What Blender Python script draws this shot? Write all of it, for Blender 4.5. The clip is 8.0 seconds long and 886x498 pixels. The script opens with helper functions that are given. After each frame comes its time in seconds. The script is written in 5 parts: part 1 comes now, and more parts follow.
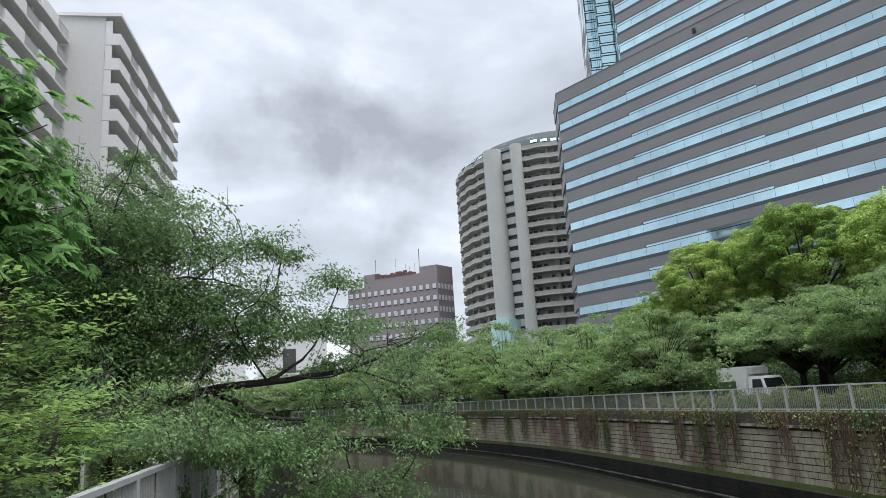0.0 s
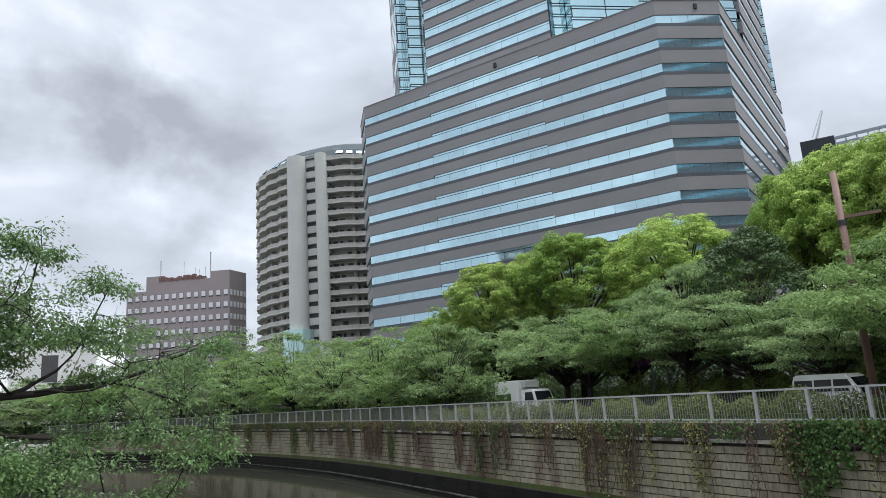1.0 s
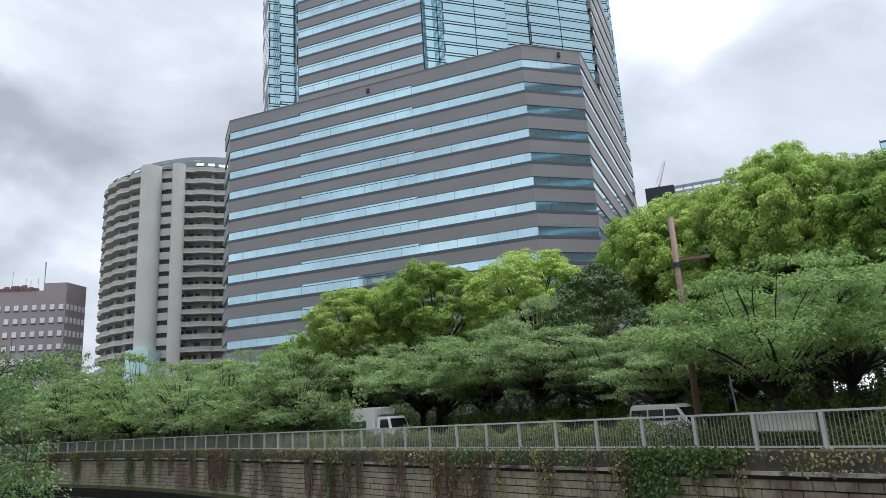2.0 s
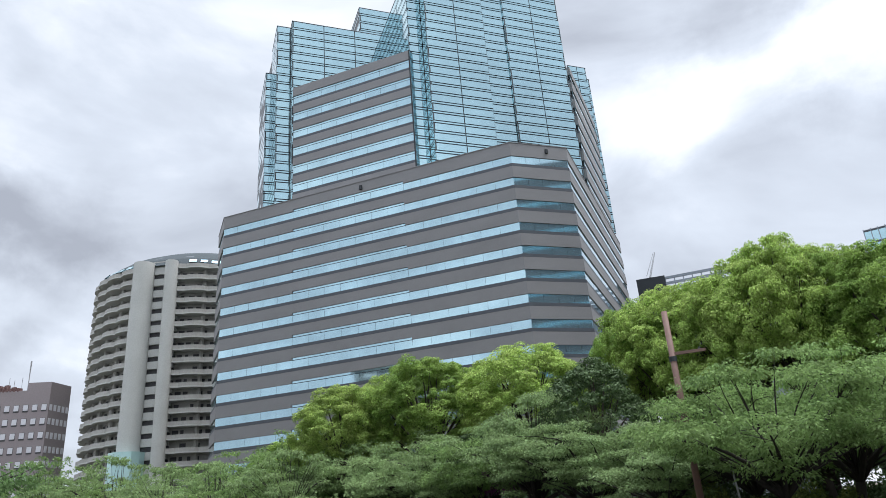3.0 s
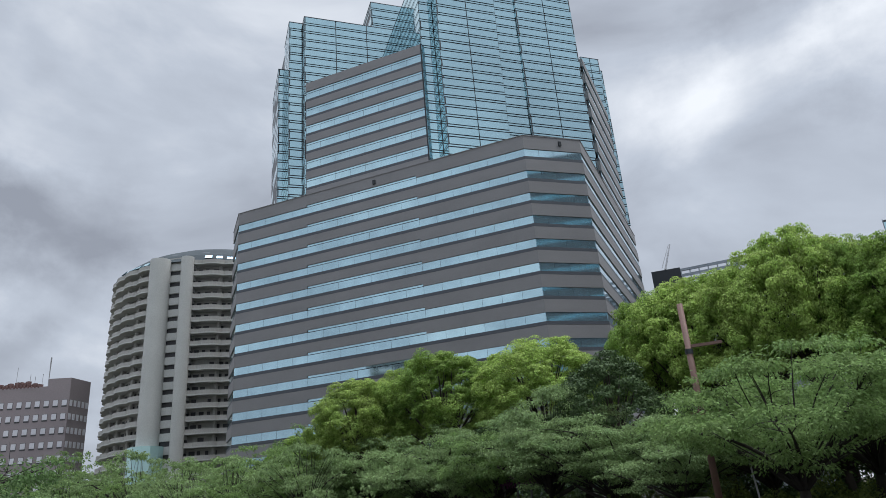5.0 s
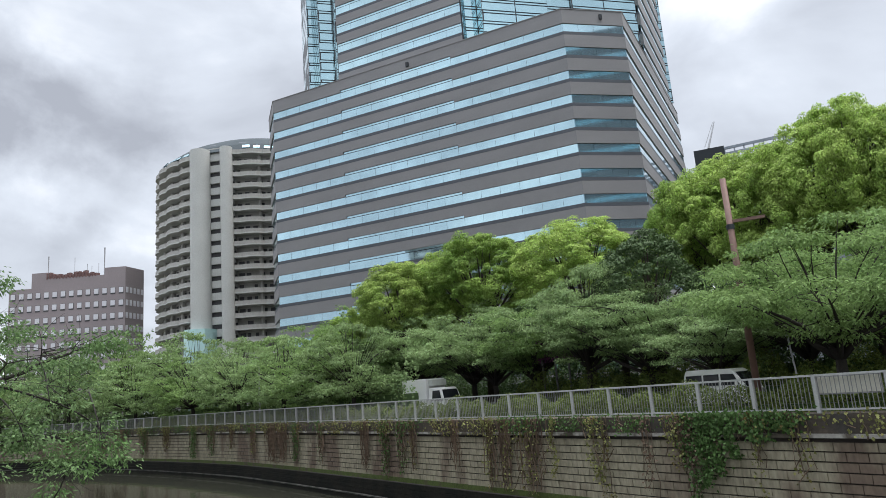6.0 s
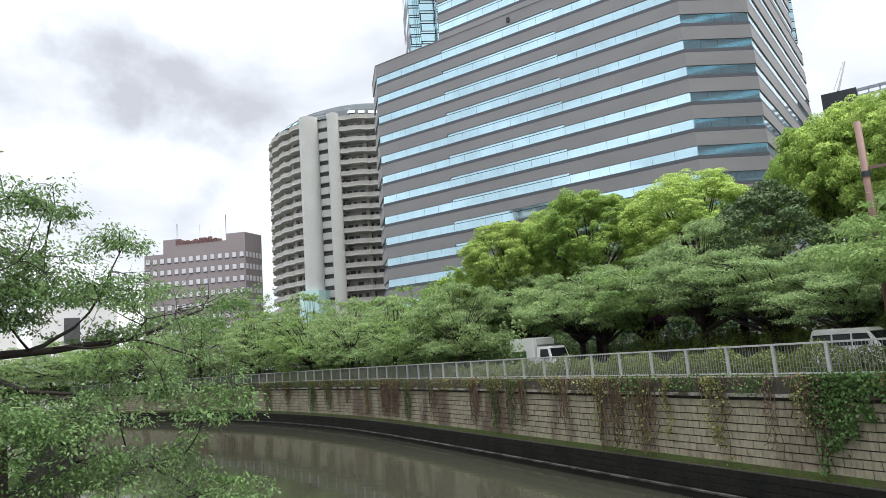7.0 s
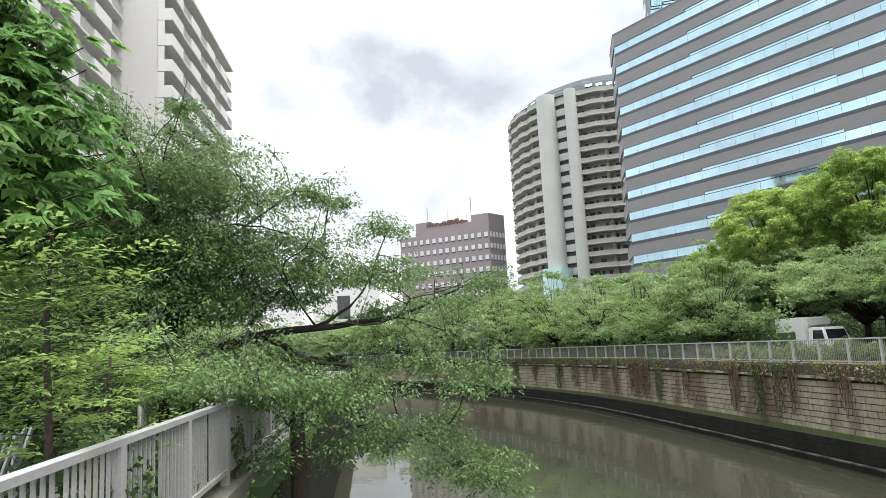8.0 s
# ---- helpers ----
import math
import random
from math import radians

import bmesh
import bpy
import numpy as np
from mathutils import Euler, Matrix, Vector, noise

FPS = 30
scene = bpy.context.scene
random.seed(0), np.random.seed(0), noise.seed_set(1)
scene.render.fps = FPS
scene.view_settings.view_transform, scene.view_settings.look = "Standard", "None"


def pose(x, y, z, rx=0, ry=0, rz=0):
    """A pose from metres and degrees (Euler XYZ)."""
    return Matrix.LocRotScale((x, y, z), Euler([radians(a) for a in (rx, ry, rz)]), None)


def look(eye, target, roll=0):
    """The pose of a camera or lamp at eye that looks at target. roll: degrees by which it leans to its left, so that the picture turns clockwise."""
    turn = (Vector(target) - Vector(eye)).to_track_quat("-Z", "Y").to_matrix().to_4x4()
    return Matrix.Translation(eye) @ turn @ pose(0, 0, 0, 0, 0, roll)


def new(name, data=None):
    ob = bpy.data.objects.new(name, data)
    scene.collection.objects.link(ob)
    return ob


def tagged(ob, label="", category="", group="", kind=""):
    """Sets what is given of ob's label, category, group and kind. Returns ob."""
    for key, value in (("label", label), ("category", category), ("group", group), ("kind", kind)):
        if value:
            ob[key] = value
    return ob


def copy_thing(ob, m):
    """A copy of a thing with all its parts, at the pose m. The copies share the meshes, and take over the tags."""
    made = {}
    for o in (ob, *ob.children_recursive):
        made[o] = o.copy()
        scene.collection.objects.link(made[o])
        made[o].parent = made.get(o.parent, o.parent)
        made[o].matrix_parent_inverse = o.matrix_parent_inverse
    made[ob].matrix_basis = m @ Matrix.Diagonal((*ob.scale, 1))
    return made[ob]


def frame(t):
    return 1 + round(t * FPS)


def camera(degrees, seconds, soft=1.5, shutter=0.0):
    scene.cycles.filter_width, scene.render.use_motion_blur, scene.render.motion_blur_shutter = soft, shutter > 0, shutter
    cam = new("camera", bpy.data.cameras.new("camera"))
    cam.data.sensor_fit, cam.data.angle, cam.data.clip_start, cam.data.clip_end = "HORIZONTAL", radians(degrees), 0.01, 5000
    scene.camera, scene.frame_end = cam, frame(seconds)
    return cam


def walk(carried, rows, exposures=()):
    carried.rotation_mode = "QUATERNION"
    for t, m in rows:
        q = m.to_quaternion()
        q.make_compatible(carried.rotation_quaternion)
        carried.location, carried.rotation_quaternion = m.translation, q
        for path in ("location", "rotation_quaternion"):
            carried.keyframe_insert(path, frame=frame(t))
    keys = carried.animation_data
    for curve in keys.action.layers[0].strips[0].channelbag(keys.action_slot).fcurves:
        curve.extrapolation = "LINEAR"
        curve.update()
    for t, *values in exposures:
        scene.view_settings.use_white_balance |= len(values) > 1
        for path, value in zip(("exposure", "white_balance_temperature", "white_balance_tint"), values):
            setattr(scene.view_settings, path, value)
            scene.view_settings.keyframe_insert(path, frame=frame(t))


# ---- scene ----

cam = camera(65.8, 8.0, 0.85)
# seconds, eye x y z, pitch, roll, yaw
ROWS = [
    (0.0, -0.146, 0.182, 1.601, 12.39, 3.67, -38.56),
    (0.5, -0.125, 0.088, 1.591, 12.24, 3.46, -45.99),
    (1.0, -0.095, -0.027, 1.646, 12.19, 3.71, -55.59),
    (1.5, -0.022, -0.056, 1.652, 12.28, 3.71, -63.52),
    (1.7, 0.006, -0.078, 1.653, 12.29, 3.64, -66.05),
    (2.8, -0.011, -0.051, 1.798, 18.77, 4.26, -67.61),
    (3.0, -0.005, -0.063, 1.819, 21.30, 4.19, -67.67),
    (3.5, -0.028, -0.082, 1.830, 26.32, 3.87, -67.80),
    (4.0, -0.030, -0.072, 1.846, 28.35, 3.62, -67.48),
    (4.5, -0.007, -0.062, 1.848, 26.75, 3.52, -67.61),
    (5.0, 0.016, -0.067, 1.829, 20.89, 4.27, -66.40),
    (5.2, -0.008, -0.025, 1.797, 18.22, 4.11, -65.92),
    (6.3, 0.007, 0.000, 1.566, 10.64, 4.79, -62.28),
    (6.5, -0.008, 0.002, 1.551, 10.33, 4.72, -61.60),
    (7.0, 0.048, 0.111, 1.562, 8.96, 4.14, -54.32),
    (7.5, 0.036, 0.185, 1.591, 8.36, 3.54, -42.52),
    (8.0, 0.026, 0.269, 1.608, 8.32, 2.92, -34.28),
]
EXPOSURES = [(0.0, 0.45, 6500, 10), (1.7, 0.45, 6500, 10), (2.8, 0.52, 6450, 10), (3.5, 0.03, 6400, 10), (4.5, -0.1, 6350, 10), (5.2, -0.02, 6350, 10), (6.3, 0.65, 6700, 10), (7.0, 0.92, 6850, 10), (8.0, 1.05, 6950, 10)]
walk(cam, [(t, pose(x, y, z, 90 + p, r, w)) for t, x, y, z, p, r, w in ROWS], EXPOSURES)

# ---- world, sun ----
world = bpy.data.worlds.new("overcast_sky")
scene.world = world
world.use_nodes = True
wt = world.node_tree
wt.nodes.clear()


def wn(kind, **kw):
    n = wt.nodes.new(kind)
    for k, v in kw.items():
        if k == "op":
            n.operation = v
        else:
            n.inputs[int(k[1:])].default_value = v
    return n


def wl(a, i, b, j):
    wt.links.new(a.outputs[i], b.inputs[j])


w_out = wn("ShaderNodeOutputWorld")
w_bg = wn("ShaderNodeBackground", i1=1.0)
w_sky = wt.nodes.new("ShaderNodeTexSky")
w_sky.sky_type = "NISHITA"
w_sky.sun_disc = False
SUN_EL, SUN_AZ = radians(66), radians(-70)
w_sky.sun_elevation = SUN_EL
w_sky.sun_rotation = radians(90) - SUN_AZ
w_sky.dust_density = 3.0
w_tc = wn("ShaderNodeTexCoord")
w_map = wn("ShaderNodeMapping")
w_map.inputs["Scale"].default_value = (1.0, 1.0, 2.2)
wl(w_tc, 0, w_map, 0)
w_n1 = wn("ShaderNodeTexNoise")
w_n1.inputs["Scale"].default_value = 2.6
w_n1.inputs["Detail"].default_value = 7.0
w_n1.inputs["Roughness"].default_value = 0.52
w_n1.inputs["Distortion"].default_value = 0.35
wl(w_map, 0, w_n1, "Vector")
w_sum = w_n1
w_sum_out = 0


w_n2 = wn("ShaderNodeTexNoise")
w_n2.inputs["Scale"].default_value = 9.0
w_n2.inputs["Detail"].default_value = 6.0
w_n2.inputs["Roughness"].default_value = 0.6
wl(w_tc, 0, w_n2, "Vector")
w_cen = wn("ShaderNodeVectorMath", op="SUBTRACT")
w_cen.inputs[1].default_value = (0.5, 0.5, 0.5)
wl(w_n2, 1, w_cen, 0)
w_shift = wn("ShaderNodeVectorMath", op="MULTIPLY_ADD")
w_shift.inputs[1].default_value = (0.2, 0.2, 0.12)
wl(w_cen, 0, w_shift, 0)
wl(w_tc, 0, w_shift, 2)


def cloud_spot(azim, elev, size, gain):
    """One large bank of cloud (gain below 0) or thin bright gap (above 0) in the layer."""
    global w_sum, w_sum_out
    d = Vector((math.cos(radians(elev)) * math.cos(radians(azim)), math.cos(radians(elev)) * math.sin(radians(azim)), math.sin(radians(elev))))
    sub = wn("ShaderNodeVectorMath", op="SUBTRACT")
    wl(w_shift, 0, sub, 0)
    sub.inputs[1].default_value = d
    ln = wn("ShaderNodeVectorMath", op="LENGTH")
    wl(sub, 0, ln, 0)
    mr = wn("ShaderNodeMapRange")
    mr.interpolation_type = "SMOOTHSTEP"
    mr.inputs["From Min"].default_value = 0.0
    mr.inputs["From Max"].default_value = size
    mr.inputs["To Min"].default_value = gain
    mr.inputs["To Max"].default_value = 0.0
    wl(ln, 1, mr, 0)
    ad = wn("ShaderNodeMath", op="ADD")
    wl(w_sum, w_sum_out, ad, 0)
    wl(mr, 0, ad, 1)
    w_sum, w_sum_out = ad, 0


SPOTS = [
    (59.6, 23.0, 0.12, -0.3),
    (64.5, 26.5, 0.13, -0.12),
    (68.5, 21.2, 0.08, -0.16),
    (52.0, 21.0, 0.12, -0.18),
    (56.0, 13.0, 0.07, -0.12),
    (57.4, 16.8, 0.11, 0.16),
    (-17.0, 31.5, 0.18, 0.3),
    (-10.5, 35.0, 0.14, -0.12),
    (-2.0, 29.5, 0.12, 0.14),
    (5.0, 45.0, 0.3, -0.1),
    (46.0, 36.0, 0.32, 0.08),
    (49.0, 15.0, 0.12, 0.13),
    (20.0, 50.0, 0.4, 0.1),
]
for spot in SPOTS:
    cloud_spot(*spot)
w_ramp = wn("ShaderNodeValToRGB")
w_ramp.color_ramp.elements[0].position = 0.22
w_ramp.color_ramp.elements[0].color = (0.35, 0.375, 0.43, 1)
w_ramp.color_ramp.elements[1].position = 0.8
w_ramp.color_ramp.elements[1].color = (1.05, 1.08, 1.12, 1)
e = w_ramp.color_ramp.elements.new(0.5)
e.color = (0.60, 0.65, 0.73, 1)
wl(w_sum, w_sum_out, w_ramp, 0)
w_skys = wn("ShaderNodeMix")
w_skys.data_type = "RGBA"
w_skys.blend_type = "MULTIPLY"
w_skys.inputs[0].default_value = 1.0
wl(w_sky, 0, w_skys, 6)
w_skys.inputs[7].default_value = (0.1, 0.1, 0.1, 1)
w_mix = wn("ShaderNodeMix")
w_mix.data_type = "RGBA"
w_mix.inputs[0].default_value = 0.9
wl(w_skys, 2, w_mix, 6)
wl(w_ramp, 0, w_mix, 7)
# an overcast sky is about three times as bright overhead as near the horizon
w_sep = wn("ShaderNodeSeparateXYZ")
wl(w_tc, 0, w_sep, 0)
w_zen = wn("ShaderNodeMapRange")
w_zen.interpolation_type = "SMOOTHSTEP"
w_zen.inputs["From Min"].default_value = 0.72
w_zen.inputs["From Max"].default_value = 1.0
w_zen.inputs["To Min"].default_value = 1.0
# lifted to 5.5 times, mostly above the view, to light the trees
w_zen.inputs["To Max"].default_value = 5.5
wl(w_sep, 2, w_zen, 0)
wl(w_zen, 0, w_bg, 1)
wl(w_mix, 2, w_bg, 0)
wl(w_bg, 0, w_out, 0)

sun = new("sun", bpy.data.lights.new("sun", "SUN"))
sun.data.energy, sun.data.angle, sun.data.color = 1.5, radians(40), (1.0, 0.97, 0.92)
sun.matrix_world = look((math.cos(SUN_AZ) * math.cos(SUN_EL) * 100, math.sin(SUN_AZ) * math.cos(SUN_EL) * 100, math.sin(SUN_EL) * 100), (0, 0, 0))


# ---- materials ----
def mat(name, colour, rough=0.7, metal=0.0, var=0.15, scale=1.0, fine=20.0, bump=0.0, tint=None, tint_at=(0.5, 0.7), island=0.0, trans=0.0, spec=0.5, stretch=(1, 1, 1)):
    """A surface with variation at two scales, an optional second colour in patches, relief, and variation from piece to piece."""
    m = bpy.data.materials.new(name)
    m.use_nodes = True
    nt = m.node_tree
    n, l = nt.nodes, nt.links
    b = n["Principled BSDF"]
    b.inputs["Roughness"].default_value = rough
    b.inputs["Metallic"].default_value = metal
    b.inputs["Specular IOR Level"].default_value = spec
    tc = n.new("ShaderNodeTexCoord")
    geo = n.new("ShaderNodeNewGeometry")
    mp = n.new("ShaderNodeMapping")
    mp.inputs["Scale"].default_value = stretch
    l.new(geo.outputs["Position"], mp.inputs[0])
    big = n.new("ShaderNodeTexNoise")
    big.inputs["Scale"].default_value = scale
    big.inputs["Detail"].default_value = 4.0
    l.new(mp.outputs[0], big.inputs["Vector"])
    small = n.new("ShaderNodeTexNoise")
    small.inputs["Scale"].default_value = fine
    small.inputs["Detail"].default_value = 3.0
    l.new(mp.outputs[0], small.inputs["Vector"])
    mix = n.new("ShaderNodeMath")
    mix.operation = "ADD"
    l.new(big.outputs[0], mix.inputs[0])
    l.new(small.outputs[0], mix.inputs[1])
    rng = n.new("ShaderNodeMapRange")
    rng.inputs["From Min"].default_value, rng.inputs["From Max"].default_value = 0.6, 1.4
    rng.inputs["To Min"].default_value, rng.inputs["To Max"].default_value = 1 - var, 1 + var
    l.new(mix.outputs[0], rng.inputs[0])
    val = rng.outputs[0]
    if island:
        rr = n.new("ShaderNodeMapRange")
        rr.inputs["To Min"].default_value, rr.inputs["To Max"].default_value = 1 - island, 1 + island
        l.new(geo.outputs["Random Per Island"], rr.inputs[0])
        mu = n.new("ShaderNodeMath")
        mu.operation = "MULTIPLY"
        l.new(val, mu.inputs[0])
        l.new(rr.outputs[0], mu.inputs[1])
        oi = n.new("ShaderNodeObjectInfo")
        ro = n.new("ShaderNodeMapRange")
        ro.inputs["To Min"].default_value, ro.inputs["To Max"].default_value = 1 - island * 0.25, 1 + island * 0.25
        l.new(oi.outputs["Random"], ro.inputs[0])
        mu2 = n.new("ShaderNodeMath")
        mu2.operation = "MULTIPLY"
        l.new(mu.outputs[0], mu2.inputs[0])
        l.new(ro.outputs[0], mu2.inputs[1])
        val = mu2.outputs[0]
    base = n.new("ShaderNodeMix")
    base.data_type = "RGBA"
    base.inputs[6].default_value = (*colour, 1)
    base.inputs[7].default_value = (*(tint or colour), 1)
    base.inputs[0].default_value = 0.0
    if tint:
        patch = n.new("ShaderNodeMapRange")
        patch.inputs["From Min"].default_value, patch.inputs["From Max"].default_value = tint_at
        l.new(big.outputs[0], patch.inputs[0])
        l.new(patch.outputs[0], base.inputs[0])
    hsv = n.new("ShaderNodeHueSaturation")
    l.new(val, hsv.inputs["Value"])
    l.new(base.outputs[2], hsv.inputs["Color"])
    l.new(hsv.outputs[0], b.inputs["Base Color"])
    if bump:
        bp = n.new("ShaderNodeBump")
        bp.inputs["Strength"].default_value = bump
        bp.inputs["Distance"].default_value = 0.02
        l.new(mix.outputs[0], bp.inputs["Height"])
        l.new(bp.outputs[0], b.inputs["Normal"])
    if trans:
        out = n["Material Output"]
        tl = n.new("ShaderNodeBsdfTranslucent")
        l.new(hsv.outputs[0], tl.inputs[0])
        ms = n.new("ShaderNodeMixShader")
        ms.inputs[0].default_value = trans
        l.new(b.outputs[0], ms.inputs[1])
        l.new(tl.outputs[0], ms.inputs[2])
        l.new(ms.outputs[0], out.inputs[0])
    return m


M_GRANITE = mat("grey_granite_panel", (0.225, 0.222, 0.226), 0.55, 0, 0.12, 0.12, 5, 0, stretch=(1, 1, 3))
M_DARK = mat("dark_frame", (0.03, 0.035, 0.04), 0.4, 0.3, 0.1, 0.3, 6)
M_STRIP = mat("blue_window_glass", (0.50, 0.70, 0.77), 0.05, 0.85, 0.16, 0.09, 0.3, 0, island=0.06)
M_SILL = mat("slate_grey_sill_metal", (0.085, 0.095, 0.11), 0.5, 0.2, 0.1, 0.2, 5)
M_CURTAIN = mat("curtain_wall_glass", (0.47, 0.68, 0.74), 0.05, 0.85, 0.05, 0.05, 0.6, 0, island=0.05)
M_CONC = mat("pale_concrete", (0.50, 0.51, 0.49), 0.8, 0, 0.12, 0.15, 4, 0.1)
M_CONCD = mat("darker_concrete", (0.40, 0.395, 0.37), 0.85, 0, 0.15, 0.1, 3)
# flat dark colour paints the shade inside windows and stair openings
M_SHADE = mat("dark_recess_shade", (0.07, 0.07, 0.075), 0.7, 0, 0.3, 0.4, 3)
M_TEAL = mat("teal_glass_block", (0.44, 0.65, 0.64), 0.15, 0.2, 0.05, 0.2, 2, island=0.05)
M_PINK = mat("mauve_brown_tile", (0.275, 0.238, 0.245), 0.6, 0, 0.1, 0.1, 3)
M_PINKD = mat("dull_red_plant_paint", (0.17, 0.10, 0.095), 0.7, 0, 0.2, 0.4, 3)
M_PINKW = mat("pale_window_blind", (0.62, 0.62, 0.66), 0.4, 0, 0.1, 0.2, 4, island=0.12)
M_WHITE = mat("white_render", (0.72, 0.72, 0.73), 0.7, 0, 0.06, 0.1, 4)
M_APT = mat("apartment_wall_paint", (0.58, 0.575, 0.57), 0.75, 0, 0.07, 0.12, 5)
M_APTP = mat("balcony_panel", (0.66, 0.65, 0.65), 0.6, 0, 0.07, 0.3, 5)
M_BEAM = mat("stained_coping_concrete", (0.088, 0.07, 0.052), 0.85, 0, 0.35, 0.8, 9, 0.4, tint=(0.05, 0.045, 0.04), tint_at=(0.45, 0.65))
M_LEDGE = mat("pale_ledge", (0.42, 0.40, 0.36), 0.8, 0, 0.3, 1.2, 9, 0.2, tint=(0.10, 0.085, 0.065), tint_at=(0.44, 0.54))
M_BLOCK = mat("wall_block", (0.35, 0.315, 0.225), 0.85, 0, 0.4, 0.45, 9, 0.4, tint=(0.15, 0.112, 0.082), tint_at=(0.47, 0.6), stretch=(1, 1, 0.35), island=0.10)
M_JOINT = mat("joint", (0.06, 0.05, 0.045), 0.9, 0, 0.2, 1, 10)
M_FOOT = mat("wet_footing_concrete", (0.022, 0.021, 0.017), 0.75, 0, 0.4, 0.6, 6, 0.5, tint=(0.012, 0.013, 0.011), tint_at=(0.45, 0.6), spec=0.15)
M_MOSS = mat("algae_band", (0.075, 0.105, 0.022), 0.9, 0, 0.4, 1.5, 12, 0.6, tint=(0.06, 0.05, 0.03), tint_at=(0.5, 0.7))
M_TOE = mat("pale_toe_concrete", (0.10, 0.096, 0.085), 0.8, 0, 0.4, 1.2, 8, 0.4, tint=(0.022, 0.022, 0.018), tint_at=(0.44, 0.56))
M_RAIL = mat("galvanised_rail_paint", (0.46, 0.465, 0.455), 0.5, 0.1, 0.12, 1.5, 25)
# darker copy of the rail paint, puts shade into the bars
M_BAR = mat("shaded_rail_bar_paint", (0.24, 0.245, 0.24), 0.55, 0.1, 0.12, 1.5, 25)
M_RAILW = mat("white_rail_paint", (0.37, 0.37, 0.38), 0.5, 0, 0.2, 1.5, 30, 0.1, tint=(0.30, 0.29, 0.27), tint_at=(0.5, 0.75))
M_GROUND = mat("bank_soil", (0.09, 0.075, 0.05), 0.95, 0, 0.3, 0.4, 6, 0.5, tint=(0.06, 0.07, 0.03))
M_ROAD = mat("asphalt", (0.05, 0.05, 0.052), 0.85, 0, 0.15, 0.5, 30, 0.2)
M_BARK = mat("bark", (0.055, 0.042, 0.034), 0.9, 0, 0.35, 3, 30, 0.8)
M_BARKD = mat("dark_bark", (0.028, 0.022, 0.019), 0.85, 0, 0.35, 4, 30, 0.8)
M_CHERRY = mat("cherry_leaf", (0.265, 0.37, 0.16), 0.6, 0, 0.4, 0.9, 3, 0, tint=(0.20, 0.295, 0.132), island=0.35, trans=0.48, spec=0.12)
M_CHERRYL = mat("light_cherry_leaf", (0.22, 0.33, 0.115), 0.6, 0, 0.4, 0.9, 3, 0, tint=(0.155, 0.245, 0.09), island=0.35, trans=0.48, spec=0.12)
M_CAMPHOR = mat("camphor_leaf", (0.385, 0.505, 0.14), 0.55, 0, 0.3, 0.7, 2, 0, tint=(0.29, 0.41, 0.105), tint_at=(0.42, 0.62), island=0.4, trans=0.45, spec=0.12)
M_CAMPHORG = mat("green_camphor_leaf", (0.31, 0.445, 0.11), 0.55, 0, 0.3, 0.7, 2, 0, tint=(0.21, 0.33, 0.08), tint_at=(0.42, 0.62), island=0.4, trans=0.45, spec=0.12)
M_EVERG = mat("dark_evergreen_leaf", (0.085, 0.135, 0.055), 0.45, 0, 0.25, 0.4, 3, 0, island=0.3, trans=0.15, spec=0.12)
M_NEAR = mat("young_cherry_leaf", (0.165, 0.25, 0.105), 0.5, 0, 0.2, 0.6, 4, 0, tint=(0.082, 0.158, 0.05), tint_at=(0.4, 0.65), island=0.3, trans=0.35, spec=0.12)
# lighter copy of the near cherry leaf, for leaves that catch the light
M_NEARL = mat("lit_cherry_leaf", (0.185, 0.285, 0.125), 0.5, 0, 0.25, 0.6, 4, 0, tint=(0.11, 0.195, 0.065), tint_at=(0.4, 0.65), island=0.4, trans=0.45, spec=0.12)
M_BROAD = mat("broad_green_leaf", (0.19, 0.335, 0.10), 0.5, 0, 0.2, 0.7, 6, 0, tint=(0.13, 0.265, 0.08), tint_at=(0.4, 0.6), island=0.3, trans=0.55, spec=0.12)
M_LIME = mat("lime_green_leaf", (0.25, 0.37, 0.115), 0.5, 0, 0.25, 1.0, 6, 0, tint=(0.19, 0.30, 0.085), island=0.35, trans=0.5, spec=0.12)
M_HEDGE = mat("hedge_leaf", (0.155, 0.20, 0.055), 0.6, 0, 0.25, 0.6, 5, 0, island=0.3, trans=0.2, spec=0.12)
M_IVY = mat("ivy_leaf", (0.095, 0.17, 0.055), 0.45, 0, 0.25, 1.0, 8, 0, island=0.35, trans=0.2, spec=0.12)
M_IVYY = mat("yellowing_creeper_leaf", (0.25, 0.26, 0.095), 0.55, 0, 0.25, 1.0, 8, 0, tint=(0.14, 0.09, 0.035), island=0.35, trans=0.2, spec=0.12)
M_VINE = mat("dry_vine_stem", (0.165, 0.115, 0.078), 0.9, 0, 0.3, 1.0, 12, 0, island=0.35)
M_POLE = mat("rust_brown_pole", (0.17, 0.095, 0.075), 0.6, 0, 0.15, 0.8, 14, 0.1)
M_METAL = mat("grey_metal", (0.40, 0.40, 0.41), 0.45, 0.5, 0.1, 1.0, 14)
M_VAN = mat("white_vehicle_paint", (0.78, 0.78, 0.77), 0.25, 0, 0.03, 0.6, 8)
M_GLASSD = mat("dark_vehicle_glass", (0.02, 0.023, 0.027), 0.06, 0, 0.1, 1, 8)
M_TYRE = mat("tyre_rubber", (0.02, 0.02, 0.02), 0.8, 0, 0.2, 4, 30)
M_MAG = mat("purple_fence_paint", (0.16, 0.035, 0.13), 0.6, 0, 0.15, 0.8, 10)
M_CREAM = mat("cream_sign_board", (0.62, 0.60, 0.52), 0.6, 0, 0.06, 1, 12)
